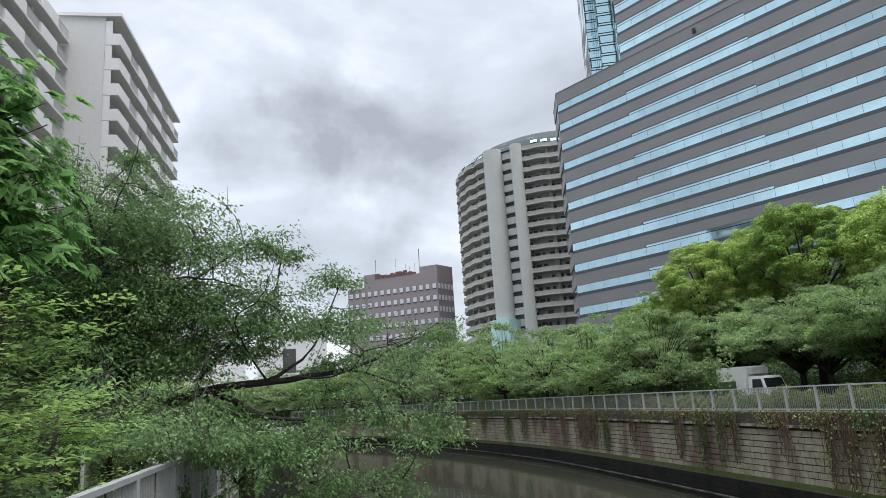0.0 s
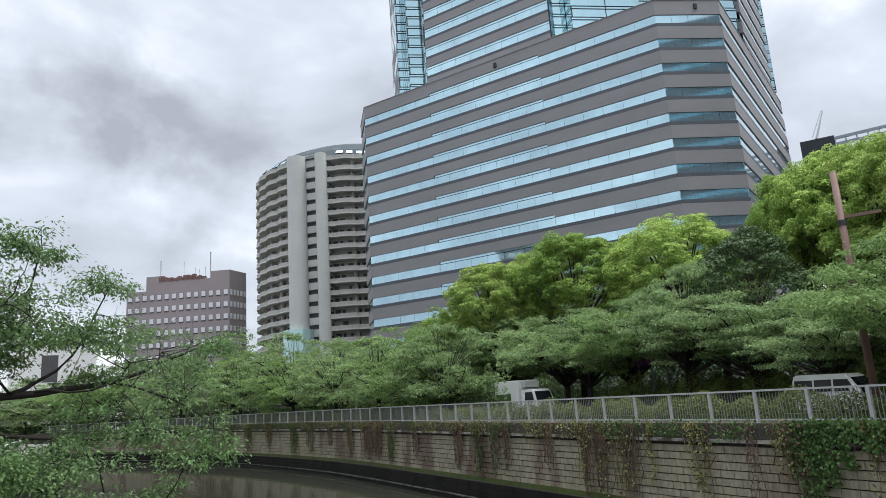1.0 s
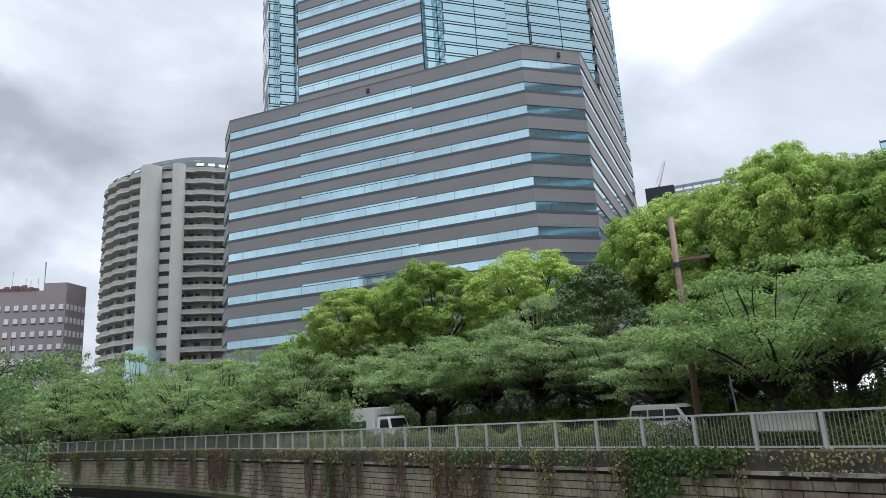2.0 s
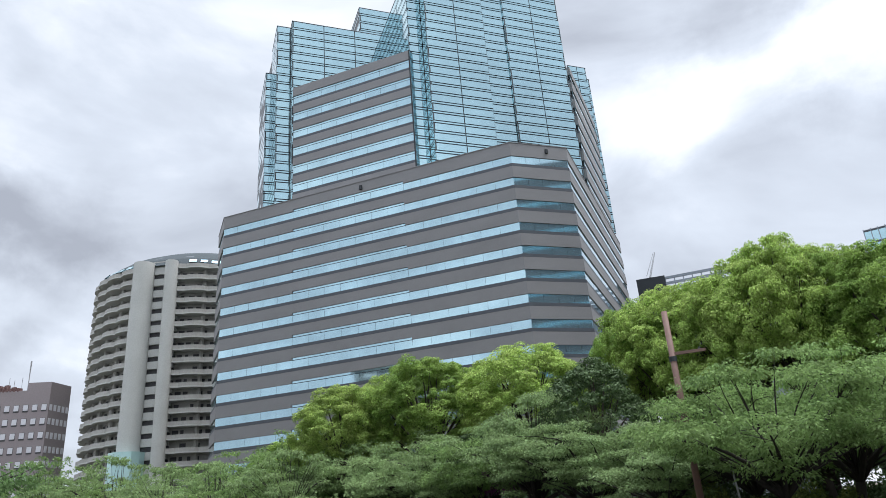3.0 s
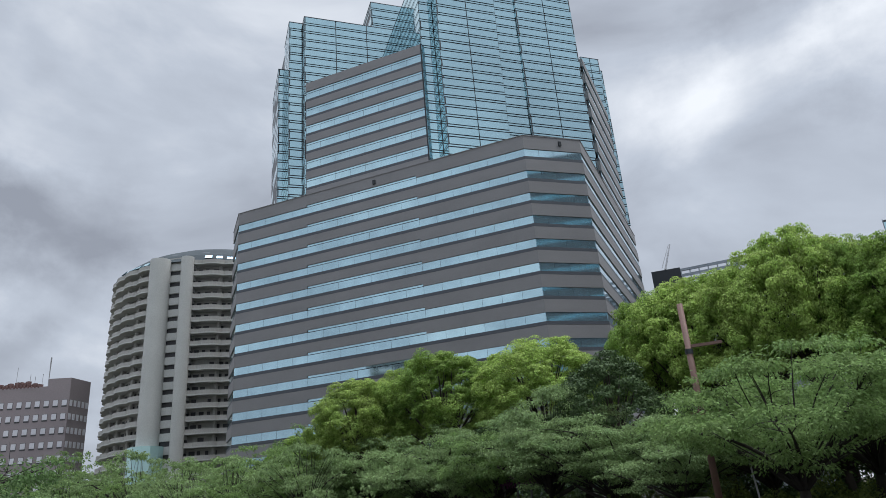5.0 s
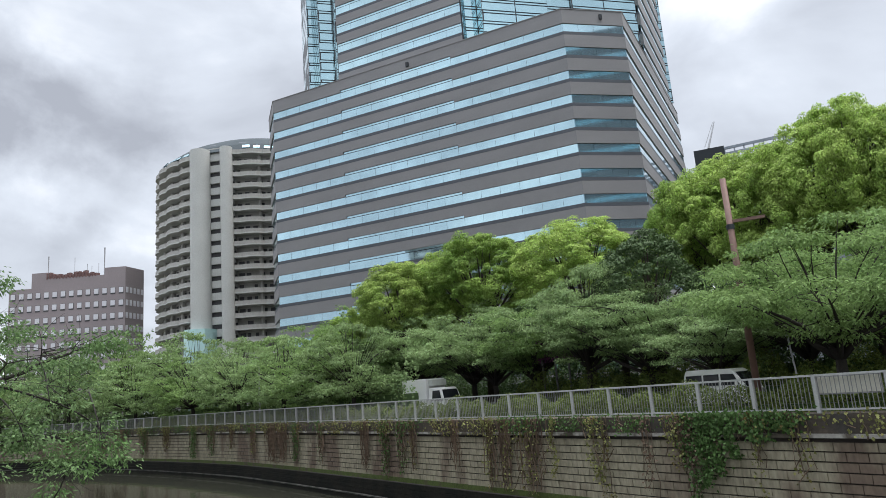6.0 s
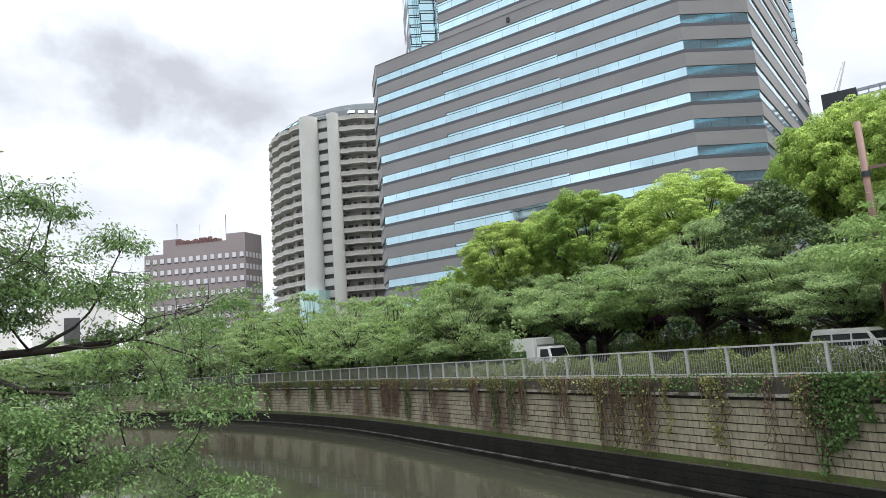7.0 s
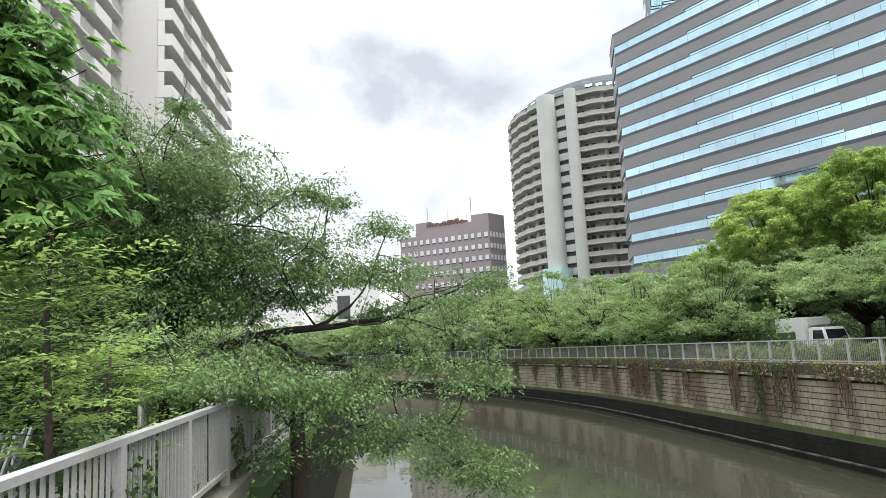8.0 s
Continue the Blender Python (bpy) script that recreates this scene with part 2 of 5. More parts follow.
M_PAVE = mat("path_paving", (0.15, 0.145, 0.13), 0.85, 0, 0.15, 0.8, 14, 0.2)
M_KERB = mat("dim_kerb_concrete", (0.13, 0.13, 0.125), 0.9, 0, 0.2, 0.5, 8)
M_DOME = mat("blue_grey_roof_metal", (0.075, 0.09, 0.098), 0.8, 0.0, 0.2, 0.3, 2, spec=0.15)
M_FAR = mat("far_cladding", (0.30, 0.33, 0.37), 0.4, 0.3, 0.1, 0.1, 2)

# murky canal water: still, with slight ripples
M_WATER = bpy.data.materials.new("murky_canal_water")
M_WATER.use_nodes = True
_n, _l = M_WATER.node_tree.nodes, M_WATER.node_tree.links
_b = _n["Principled BSDF"]
_b.inputs["Base Color"].default_value = (0.034, 0.035, 0.025, 1)
_b.inputs["Roughness"].default_value = 0.04
_b.inputs["IOR"].default_value = 1.33
_g = _n.new("ShaderNodeNewGeometry")
_m = _n.new("ShaderNodeMapping")
_m.inputs["Scale"].default_value = (1.0, 0.55, 1.0)
_m.inputs["Rotation"].default_value = (0, 0, radians(28))
_l.new(_g.outputs["Position"], _m.inputs[0])
_t = _n.new("ShaderNodeTexNoise")
_t.inputs["Scale"].default_value, _t.inputs["Detail"].default_value = 1.3, 4.0
_l.new(_m.outputs[0], _t.inputs["Vector"])
_p = _n.new("ShaderNodeBump")
_p.inputs["Strength"].default_value, _p.inputs["Distance"].default_value = 0.14, 0.05
_l.new(_t.outputs[0], _p.inputs["Height"])
_l.new(_p.outputs[0], _b.inputs["Normal"])

# ---- mesh helpers ----
class Mesh:
    """Collects vertices and faces of one mesh."""

    def __init__(self):
        self.v, self.f = [], []

    def box(self, x0, y0, z0, x1, y1, z1):
        o = len(self.v)
        self.v += [(x0, y0, z0), (x1, y0, z0), (x1, y1, z0), (x0, y1, z0), (x0, y0, z1), (x1, y0, z1), (x1, y1, z1), (x0, y1, z1)]
        self.f += [tuple(o + i for i in q) for q in ((3, 2, 1, 0), (4, 5, 6, 7), (0, 1, 5, 4), (1, 2, 6, 5), (2, 3, 7, 6), (3, 0, 4, 7))]
        return self

    def slab(self, a, b, t0, t1, z0, z1):
        """A box along the plan line a-b, from t0 to t1 metres out on its right-hand side."""
        d = Vector((b[0] - a[0], b[1] - a[1]))
        d.normalize()
        n = Vector((d.y, -d.x))
        o = len(self.v)
        q = [(a[0] + n.x * t0, a[1] + n.y * t0), (b[0] + n.x * t0, b[1] + n.y * t0), (b[0] + n.x * t1, b[1] + n.y * t1), (a[0] + n.x * t1, a[1] + n.y * t1)]
        self.v += [(x, y, z0) for x, y in q] + [(x, y, z1) for x, y in q]
        self.f += [tuple(o + i for i in k) for k in ((0, 1, 2, 3), (7, 6, 5, 4), (4, 5, 1, 0), (5, 6, 2, 1), (6, 7, 3, 2), (7, 4, 0, 3))]
        return self

    def prism(self, poly, z0, z1):
        o, n = len(self.v), len(poly)
        self.v += [(x, y, z0) for x, y in poly] + [(x, y, z1) for x, y in poly]
        self.f += [tuple(o + n + i for i in range(n)), tuple(o + n - 1 - i for i in range(n))]
        self.f += [(o + i, o + (i + 1) % n, o + n + (i + 1) % n, o + n + i) for i in range(n)]
        return self

    def tube(self, pts, radii, sides=6):
        o = len(self.v)
        pts = [Vector(p) for p in pts]
        for i, p in enumerate(pts):
            d = (pts[min(i + 1, len(pts) - 1)] - pts[max(i - 1, 0)]).normalized()
            a = d.orthogonal().normalized()
            b = d.cross(a)
            for k in range(sides):
                t = 2 * math.pi * k / sides
                self.v.append(tuple(p + radii[i] * (a * math.cos(t) + b * math.sin(t))))
        for i in range(len(pts) - 1):
            for k in range(sides):
                r = o + i * sides
                self.f.append((r + k, r + (k + 1) % sides, r + sides + (k + 1) % sides, r + sides + k))
        self.f.append(tuple(o + k for k in reversed(range(sides))))
        self.f.append(tuple(o + (len(pts) - 1) * sides + k for k in range(sides)))
        return self

    def data(self, name, material, smooth=False):
        me = bpy.data.meshes.new(name)
        me.from_pydata(self.v, [], self.f)
        me.materials.append(material)
        if smooth:
            me.shade_smooth()
        return me


def part(name, mb, material, parent, label="", smooth=False):
    ob = new(name, mb.data(name, material, smooth) if isinstance(mb, Mesh) else mb)
    if parent:
        ob.parent = parent
    if label:
        ob["label"] = label
    return ob


def thing(name, label, category, group="", kind="", at=(0, 0, 0), rz=0.0):
    ob = new(name)
    ob.matrix_world = pose(*at, 0, 0, rz)
    return tagged(ob, label, category, group, kind)


def struct(name, mb, material, label="", category=""):
    return tagged(part(name, mb, material, None), label, category, "", "structure")


def lerp2(a, b, t):
    return (a[0] + (b[0] - a[0]) * t, a[1] + (b[1] - a[1]) * t)


# ---- plan of the canal ----
WATER_Z, ROAD_Z = -4.38, -0.35
U = Vector((0.4715, 0.882))
N = Vector((0.882, -0.4715))
FAR_LINE = [(23.45 - 0.4715 * 30, -0.45 - 0.882 * 30), (23.45, -0.45), (44.3, 38.55), (48.6, 49.5), (52.9, 62.5), (55.4, 74.5), (57.0, 90.0), (57.4, 108.0), (56.0, 124.0), (50.0, 142.0), (38.0, 156.0), (15.0, 168.0), (-40.0, 176.0)]
for _ in range(3):  # round the bends off
    soft = [FAR_LINE[0], FAR_LINE[1]]
    for a, b in zip(FAR_LINE[1:], FAR_LINE[2:]):
        soft += [(a[0] * 0.75 + b[0] * 0.25, a[1] * 0.75 + b[1] * 0.25), (a[0] * 0.25 + b[0] * 0.75, a[1] * 0.25 + b[1] * 0.75)]
    FAR_LINE = soft + [FAR_LINE[-1]]


def far_point(s, off=0.0):
    """A plan point s metres along the far bank's railing from its bend at the first post, off metres inland."""
    s += 30.0
    for a, b in zip(FAR_LINE, FAR_LINE[1:]):
        d = math.dist(a, b)
        if s <= d or b == FAR_LINE[-1]:
            ux, uy = (b[0] - a[0]) / d, (b[1] - a[1]) / d
            return (a[0] + ux * s + uy * off, a[1] + uy * s - ux * off), math.degrees(math.atan2(uy, ux))
        s -= d


# ---- ground and water ----
def ground_sheet():
    mb = Mesh()
    far = [far_point(-30, 0.35)[0]] + [far_point(s, 0.35)[0] for s in (*range(0, 240, 6),)]
    mb.v += [(x, y, -0.36) for x, y in far] + [(1500.0, -1500.0, -0.36), (1500.0, 1500.0, -0.36), (-1500.0, 1500.0, -0.36), (-1500.0, 190.0, -0.36)]
    n = len(far)
    mb.f.append(tuple([*reversed(range(n)), n, n + 1, n + 2, n + 3]))
    return mb


struct("ground", ground_sheet(), M_GROUND, "dark bank soil and paving behind the canal wall", "ground")
mb = Mesh()
mb.v += [(-300, -300, WATER_Z), (200, -300, WATER_Z), (200, 400, WATER_Z), (-300, 400, WATER_Z)]
mb.f.append((0, 1, 2, 3))
struct("water", mb, M_WATER, "still murky grey-green canal water", "water")
# near bank
NB = Vector((0.82, 5.86))
mb = Mesh()
a, b = NB - U * 40, NB + U * 60
mb.prism([tuple(a + N * 0.2), tuple(b + N * 0.2), (33, 80), (34, 105), (28, 124), (10, 140), (-50, 150), (-400, 150), (-400, -40)], -6.0, -0.02)
struct("near_bank", mb, M_PAVE, "worn paved walk on the near bank", "ground")
mb = Mesh()
deck = [NB + U * a + N * b for a, b in ((-14.0, 0.2), (-14.0, 26.0), (-4.3, 26.0), (-4.3, 0.2))]
mb.prism([tuple(p) for p in deck], -0.6, -0.016)
struct("bridge_deck", mb, M_PAVE, "plain concrete bridge deck over the canal", "bridge")
mb = Mesh()
pts = [far_point(s, 3.2)[0] for s in (-30, 0, 20, 40, 55, 70, 85, 105)]
pts2 = [far_point(s, 9.5)[0] for s in (-30, 0, 20, 40, 55, 70, 85, 105)]
n = len(pts)
mb.v += [(x, y, ROAD_Z + 0.02) for x, y in pts + pts2]
mb.f += [(i, n + i, n + i + 1, i + 1) for i in range(n - 1)]
struct("road", mb, M_ROAD, "grey asphalt riverside road", "road")


# ---- office tower ----
FLOOR = 4.0
tower = thing("office_tower", "tall grey granite and blue glass office tower with stepped glass crown", "office building", at=(120, 45, 0))
tower_inv = Matrix.Translation((-120, -45, 0))


def tpart(name, mb, material, label="", parent=None):
    ob = part(name, mb, material, None, label)
    ob.parent = parent or tower
    ob.matrix_parent_inverse = tower_inv if parent is None else Matrix.Identity(4)
    return ob


POD = [(105.3, 89.0), (98.3, 82.0), (98.3, 23.8), (105.0, 15.7), (157.5, 14.55), (157.5, 89.0)]
POD_TOP, WIN_TOP = 58.9, 56.45
inner = [(105.8, 88.2), (99.0, 81.6), (99.0, 24.1), (105.3, 16.4), (156.5, 15.35), (156.5, 88.2)]
tpart("core", Mesh().prism(inner, -0.4, POD_TOP - 0.6), M_DARK, "dark recessed core behind the window bands")
tpart("podium_roof", Mesh().prism(inner, POD_TOP - 0.6, POD_TOP - 0.35), M_CONC, "flat grey roof")


def pane_row(strip, a, b, z0, z1, width, out, glass, gap=0.035):
    """One pane after another along a-b, each an object under its strip; all share one mesh."""
    d = math.dist(a, b)
    k = max(1, round(d / width))
    w = d / k
    ux, uy = (b[0] - a[0]) / d, (b[1] - a[1]) / d
    me = Mesh().slab((gap / 2, 0), (w - gap / 2, 0), out - 0.04, out, 0.0, z1 - z0).data("pane", glass)
    for i in range(k):
        o = part("pane", me, None, strip)
        o.matrix_basis = pose(a[0] + ux * w * i, a[1] + uy * w * i, z0, 0, 0, math.degrees(math.atan2(uy, ux)) + random.uniform(-0.25, 0.25))


def band_face(a, b, floors, z_top, glass, bay=None, pane=3.2, pitch=FLOOR, rise=0.14):
    """Window strips and granite bands along the plan line a-b. bay: the stretch with taller windows."""
    for k in range(floors):
        zt = z_top - pitch * k
        strip = tpart("window_strip", Mesh().slab(a, b, -0.3, -0.22, zt - 1.35, zt), M_DARK, "dark recessed frame of a window band")
        if bay:
            p, q = lerp2(a, b, bay[0]), lerp2(a, b, bay[1])
            if bay[0] > 0.0:
                pane_row(strip, a, p, zt - 1.35, zt, pane, -0.15, glass)
            pane_row(strip, p, q, zt - 1.35, zt - 0.05, pane, -0.15, glass)
            pane_row(strip, p, q, zt + 0.05, zt + 0.26 + rise, pane * 2, -0.15, glass)
            if bay[1] < 1.0:
                pane_row(strip, q, b, zt - 1.35, zt, pane, -0.15, glass)
        else:
            pane_row(strip, a, b, zt - 1.35, zt, pane, -0.15, glass)
        tpart("sill", Mesh().slab(a, b, -0.6, -0.06, zt - 1.86, zt - 1.353), M_SILL, "slate-grey metal sill under a window band")
        mb = Mesh()
        lo = zt - pitch
        if bay:
            mb.slab(a, b, -0.6, 0.0, lo + 0.29 + rise, zt - 1.92)
            if bay[0] > 0.0:
                mb.slab(a, p, -0.6, 0.0, lo + 0.04, lo + 0.29 + rise)
            if bay[1] < 1.0:
                mb.slab(q, b, -0.6, 0.0, lo + 0.04, lo + 0.29 + rise)
        else:
            mb.slab(a, b, -0.6, 0.0, lo + 0.04, zt - 1.92)
        tpart("granite_band", mb, M_GRANITE)


band_face(POD[0], POD[1], 15, WIN_TOP, M_STRIP)
band_face(POD[1], POD[2], 15, WIN_TOP, M_STRIP, bay=(0.27, 0.66))
band_face(POD[2], POD[3], 15, WIN_TOP, M_STRIP, pane=2.6)
band_face(POD[3], POD[4], 15, WIN_TOP, M_STRIP)
for a, b in zip(POD, POD[1:]):
    if b == POD[5]:
        continue
    mb = Mesh().slab(a, b, -0.6, 0.0, WIN_TOP + 0.43 if a == POD[1] else WIN_TOP + 0.03, POD_TOP)
    if a == POD[1]:
        for f0, f1 in ((0.0, 0.27), (0.66, 1.0)):
            mb.slab(lerp2(a, b, f0), lerp2(a, b, f1), -0.6, 0.0, WIN_TOP + 0.04, WIN_TOP + 0.43)
    mb.slab(a, b, -0.65, 0.08, POD_TOP, POD_TOP + 0.12)
    tpart("parapet", mb, M_GRANITE, "plain granite parapet")

# upper banded faces
TB = [(101.0, 68.2), (101.0, 41.9)]
band_face(TB[0], TB[1], 7, 83.45, M_STRIP, bay=(0.0, 1.0), pitch=4.0, rise=0.2)
tpart("parapet", Mesh().slab(TB[0], TB[1], -1.0, 0.0, 83.95, 86.0), M_GRANITE)
tpart("core", Mesh().prism([(101.7, 68.0), (101.7, 44.0), (104.5, 44.0), (130.0, 20.0), (151.0, 16.0), (151.0, 68.0)], POD_TOP - 0.4, 84.9), M_DARK)
TR = [(125.5, 15.45), (151.5, 14.88)]
band_face(TR[0], TR[1], 8, 87.0, M_STRIP, pitch=4.12)
tpart("parapet", Mesh().slab(TR[0], TR[1], -1.0, 0.0, 87.03, 88.9), M_GRANITE)


def curtain(a, b, z0, z1, pane=6.6, pitch=2.1, name="curtain_wall"):
    """A glass wall on the plan line a-b: a pale pane and a narrow spandrel pane each floor, dark joints, thin mullions."""
    grid = tpart("mullion_grid", Mesh().slab(a, b, -0.3, -0.1, z0, z1), M_DARK, "dark frame of a glass wall")
    part("coping", Mesh().slab(a, b, -0.35, 0.05, z1 - 0.05, z1 + 0.1), M_SILL, grid)
    k = int((z1 - z0) / pitch) + 1
    for i in range(k):
        zt = z1 - pitch * i
        zb = max(z0, zt - pitch)
        if zt - 0.6 > zb + 0.7:
            pane_row(grid, a, b, zb + 0.62, zt - 0.11, pane, 0.0, M_CURTAIN, 0.17)
        if zb + 0.5 < zt:
            pane_row(grid, a, b, zb + 0.11, zb + 0.41, pane, 0.0, M_CURTAIN, 0.17)


def along(p, d, s):
    return (p[0] + d[0] * s, p[1] + d[1] * s)


curtain((100.97, 41.8), (104.2, 41.8), POD_TOP, 86.0, 3.2)
TURN = radians(-48.3)
RT = (math.cos(TURN), math.sin(TURN))
BK = (-RT[1], RT[0])  # the glass volumes stand turned by nearly half a right angle
K1 = (101.9, 38.4)
ZK = 104.95
curtain(K1, along(K1, RT, 12.6), POD_TOP, ZK)
p = along(along(K1, RT, 12.6), BK, 0.4)
curtain(p, along(p, RT, 4.75), POD_TOP, ZK - 0.2, 4.8)
q = along(K1, RT, 17.3)
curtain(q, along(q, RT, 13.2), POD_TOP, ZK, 6.2)
curtain(along(q, BK, 0.4), q, POD_TOP, ZK, 0.5)
e1 = along(K1, RT, 30.5)
curtain(e1, along(e1, BK, 1.6), POD_TOP, ZK, 1.6)
e2 = along(along(e1, BK, 1.6), RT, 0.9)
curtain(along(e1, BK, 1.6), e2, POD_TOP, ZK - 2.6, 0.9)
curtain(e2, along(e2, BK, 14.0), POD_TOP, ZK - 2.6, 7.0)
s0 = along(along(K1, BK, 2.6), RT, 0.0)
s1 = along(s0, RT, -2.8)
curtain(s1, s0, POD_TOP, ZK, 2.6)
curtain(along(s1, BK, 26.0), s1, POD_TOP, ZK, 6.5)
curtain(s0, K1, POD_TOP, ZK, 2.6)
tpart("core", Mesh().prism([along(along(s1, BK, 0.5), RT, 0.5), along(along(K1, BK, 3.2), RT, 0.3), along(along(K1, BK, 0.7), RT, 0.5), along(along(e1, BK, 1.9), RT, -0.5), along(along(e1, BK, 15.0), RT, 0.3), along(along(s1, BK, 26.0), RT, 0.5)], POD_TOP - 0.4, ZK - 0.5), M_DARK)
K2 = (101.0, 68.55)
Z2 = 103.2
curtain(K2, along(K2, RT, 34.0), 84.0, Z2)
t0 = along(K2, BK, 2.4)
t1 = along(t0, RT, -2.9)
curtain(t0, K2, POD_TOP, Z2, 2.4)
curtain(t1, t0, POD_TOP, Z2, 2.9)
curtain(K2, along(K2, RT, 0.4), POD_TOP, 85.4, 1.0)
t2 = along(t1, BK, 9.0)
curtain(t2, t1, POD_TOP, Z2, 4.5)
tpart("core", Mesh().prism([along(K2, BK, 0.6), along(along(K2, RT, 30), BK, 0.6), along(along(K2, RT, 30), BK, 20), along(t1, BK, 20), along(along(t1, BK, 0.5), RT, 0.5), along(t0, BK, 0.5)], POD_TOP - 0.4, Z2 - 0.5), M_DARK)
K4 = (104.6, 77.7)
curtain(K4, along(K4, RT, 3.0), POD_TOP, 95.2, 3.0)
curtain(along(K4, BK, 14.0), K4, POD_TOP, 95.2, 4.6)
tpart("core", Mesh().prism([along(K4, BK, 0.6), along(along(K4, RT, 3), BK, 0.6), along(along(K4, RT, 3), BK, 14), along(K4, BK, 14)], POD_TOP - 0.4, 94.8), M_DARK)
K5 = (112.1, 58.1)
curtain(K5, along(K5, RT, 7.5), 84.0, 111.2, 7.5)
curtain(along(K5, BK, 9.0), K5, 84.0, 111.2, 9.0)
tpart("core", Mesh().prism([along(K5, BK, 0.5), along(along(K5, RT, 7), BK, 0.5), along(along(K5, RT, 7), BK, 9), along(K5, BK, 9)], 84.0, 110.7), M_DARK)
K6 = (147.9, 18.6)
curtain(K6, along(K6, RT, 5.2), 80.0, 105.0, 2.6)
e6 = along(along(K6, RT, 5.2), BK, 1.2)
curtain(along(K6, RT, 5.2), e6, 80.0, 105.0, 1.2)
curtain(e6, along(e6, RT, 1.4), 60.0, 102.6, 1.4)
curtain(along(e6, RT, 1.4), along(along(e6, RT, 1.4), BK, 8), 60.0, 102.6, 4.0)
tpart("core", Mesh().prism([along(K6, BK, 0.6), along(along(K6, RT, 5), BK, 0.6), along(along(K6, RT, 6), BK, 8), along(K6, BK, 8)], 60.0, 102.0), M_DARK)


tpart("roof_bracket", Mesh().box(98.0, 51.6, 57.3, 98.35, 52.1, 58.1), M_DARK, "small dark bracket under the parapet")
mb = Mesh().slab((102.35, 18.9), (102.65, 18.54), 0.0, 0.25, 57.4, 58.2)
tpart("roof_bracket", mb, M_DARK)


# ---- round apartment tower ----
def round_tower():
    cx, cy, R = 200 * math.cos(radians(40.8)), 200 * math.sin(radians(40.8)), 29.0
    t = thing("round_apartment_tower", "grey concrete round apartment tower with stacked balconies", "apartment building", at=(cx, cy, -0.4))
    rm = math.degrees(math.atan2(-cy, -cx))
    nf, h = 22, 2.98

    def ring(r0, r1, z0, z1, a0, a1, n=60, mb=None, bow=0.0):
        mb = mb or Mesh()
        o = len(mb.v)
        for i in range(n + 1):
            ang = radians(a0 + (a1 - a0) * i / n)
            c, s = math.cos(ang), math.sin(ang)
            # balconies bow outwards bay by bay
            b = bow * abs(math.sin(radians((a0 + (a1 - a0) * i / n - rm) * 15))) ** 0.5
            q = r0 + (b if r1 - r0 < 0.5 else 0)
            mb.v += [(q * c, q * s, z0), ((r1 + b) * c, (r1 + b) * s, z0), ((r1 + b) * c, (r1 + b) * s, z1), (q * c, q * s, z1)]
        for i in range(n):
            k = o + 4 * i
            for e in range(4):
                mb.f.append((k + e, k + 4 + e, k + 4 + (e + 1) % 4, k + (e + 1) % 4))
        mb.f += [(o, o + 3, o + 2, o + 1), tuple(o + 4 * n + e for e in range(4))]
        return mb

    # angles count from the side that faces the camera, fitted to its view
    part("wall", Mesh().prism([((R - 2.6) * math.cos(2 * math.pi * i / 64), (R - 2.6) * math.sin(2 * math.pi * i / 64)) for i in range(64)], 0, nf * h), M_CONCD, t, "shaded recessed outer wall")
    left = (rm - 100, rm - 37.5)
    right = (rm - 15.0, rm + 95)
    for k in range(nf):
        z = 2.2 + k * h
        for a0, a1 in (left, right):
            part("balcony_slab", ring(R - 2.6, R - 0.5, z - 0.3, z, a0, a1, bow=0.9), M_CONC, t)
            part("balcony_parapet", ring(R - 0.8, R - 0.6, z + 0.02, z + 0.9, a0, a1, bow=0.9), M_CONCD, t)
    mb = Mesh()
    for k in range(nf):
        z = 2.2 + k * h
        for a in range(-98, 96, 4):
            if -38 < a < -15 or random.random() < 0.25:
                continue
            r0, r1 = radians(rm + a), radians(rm + a + random.choice((1.6, 2.4, 3.0)))
            o = len(mb.v)
            mb.v += [((R - 2.55) * math.cos(r), (R - 2.55) * math.sin(r), zz) for zz in (z + 0.1, z + 2.1) for r in (r0, r1)]
            mb.f.append((o, o + 1, o + 3, o + 2))
    part("dark_window_patch", mb, M_SHADE, t, "flat dark patches for the shaded balcony windows")["kind"] = "stuff"
    for a in (-84, -72, -60, -49, -2, 14, 30, 46, 60):
        ang = radians(rm + a)
        mb = Mesh()
        c, s = math.cos(ang), math.sin(ang)
        mb.tube([((R - 1.9) * c, (R - 1.9) * s, 0), ((R - 1.9) * c, (R - 1.9) * s, nf * h)], [0.55, 0.55], 6)
        part("pier", mb, M_CONCD, t)
    # service shafts, proud of the ring
    a1, a2 = radians(rm - 32.0), radians(rm - 17.9)
    zt = nf * h + 0.7
    for ang, w, name in ((a1, 2.5, "lift_shaft"), (a2, 1.55, "stair_shaft")):
        c, s = math.cos(ang), math.sin(ang)
        pc = ((R + 0.2) * c, (R + 0.2) * s)
        prof = [(pc[0] + w * math.cos(th) * 1.0, pc[1] + w * math.sin(th)) for th in [2 * math.pi * i / 48 for i in range(48)]]
        part(name, Mesh().prism(prof, 17.0 if w > 2 else 0.0, zt), M_CONC, t, "smooth pale concrete shaft", smooth=False)
    for k in range(nf):
        z = 2.2 + k * h
        part("stair_landing", ring(R - 2.4, R - 0.8, z - 1.3, z + 0.5, rm - 30, rm - 15, 6), M_CONC, t)
        # solid dark ring stands for the shade in the stair opening
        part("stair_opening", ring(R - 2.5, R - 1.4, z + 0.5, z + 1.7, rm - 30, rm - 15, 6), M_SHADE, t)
    c, s = math.cos(a1), math.sin(a1)
    mb = Mesh()
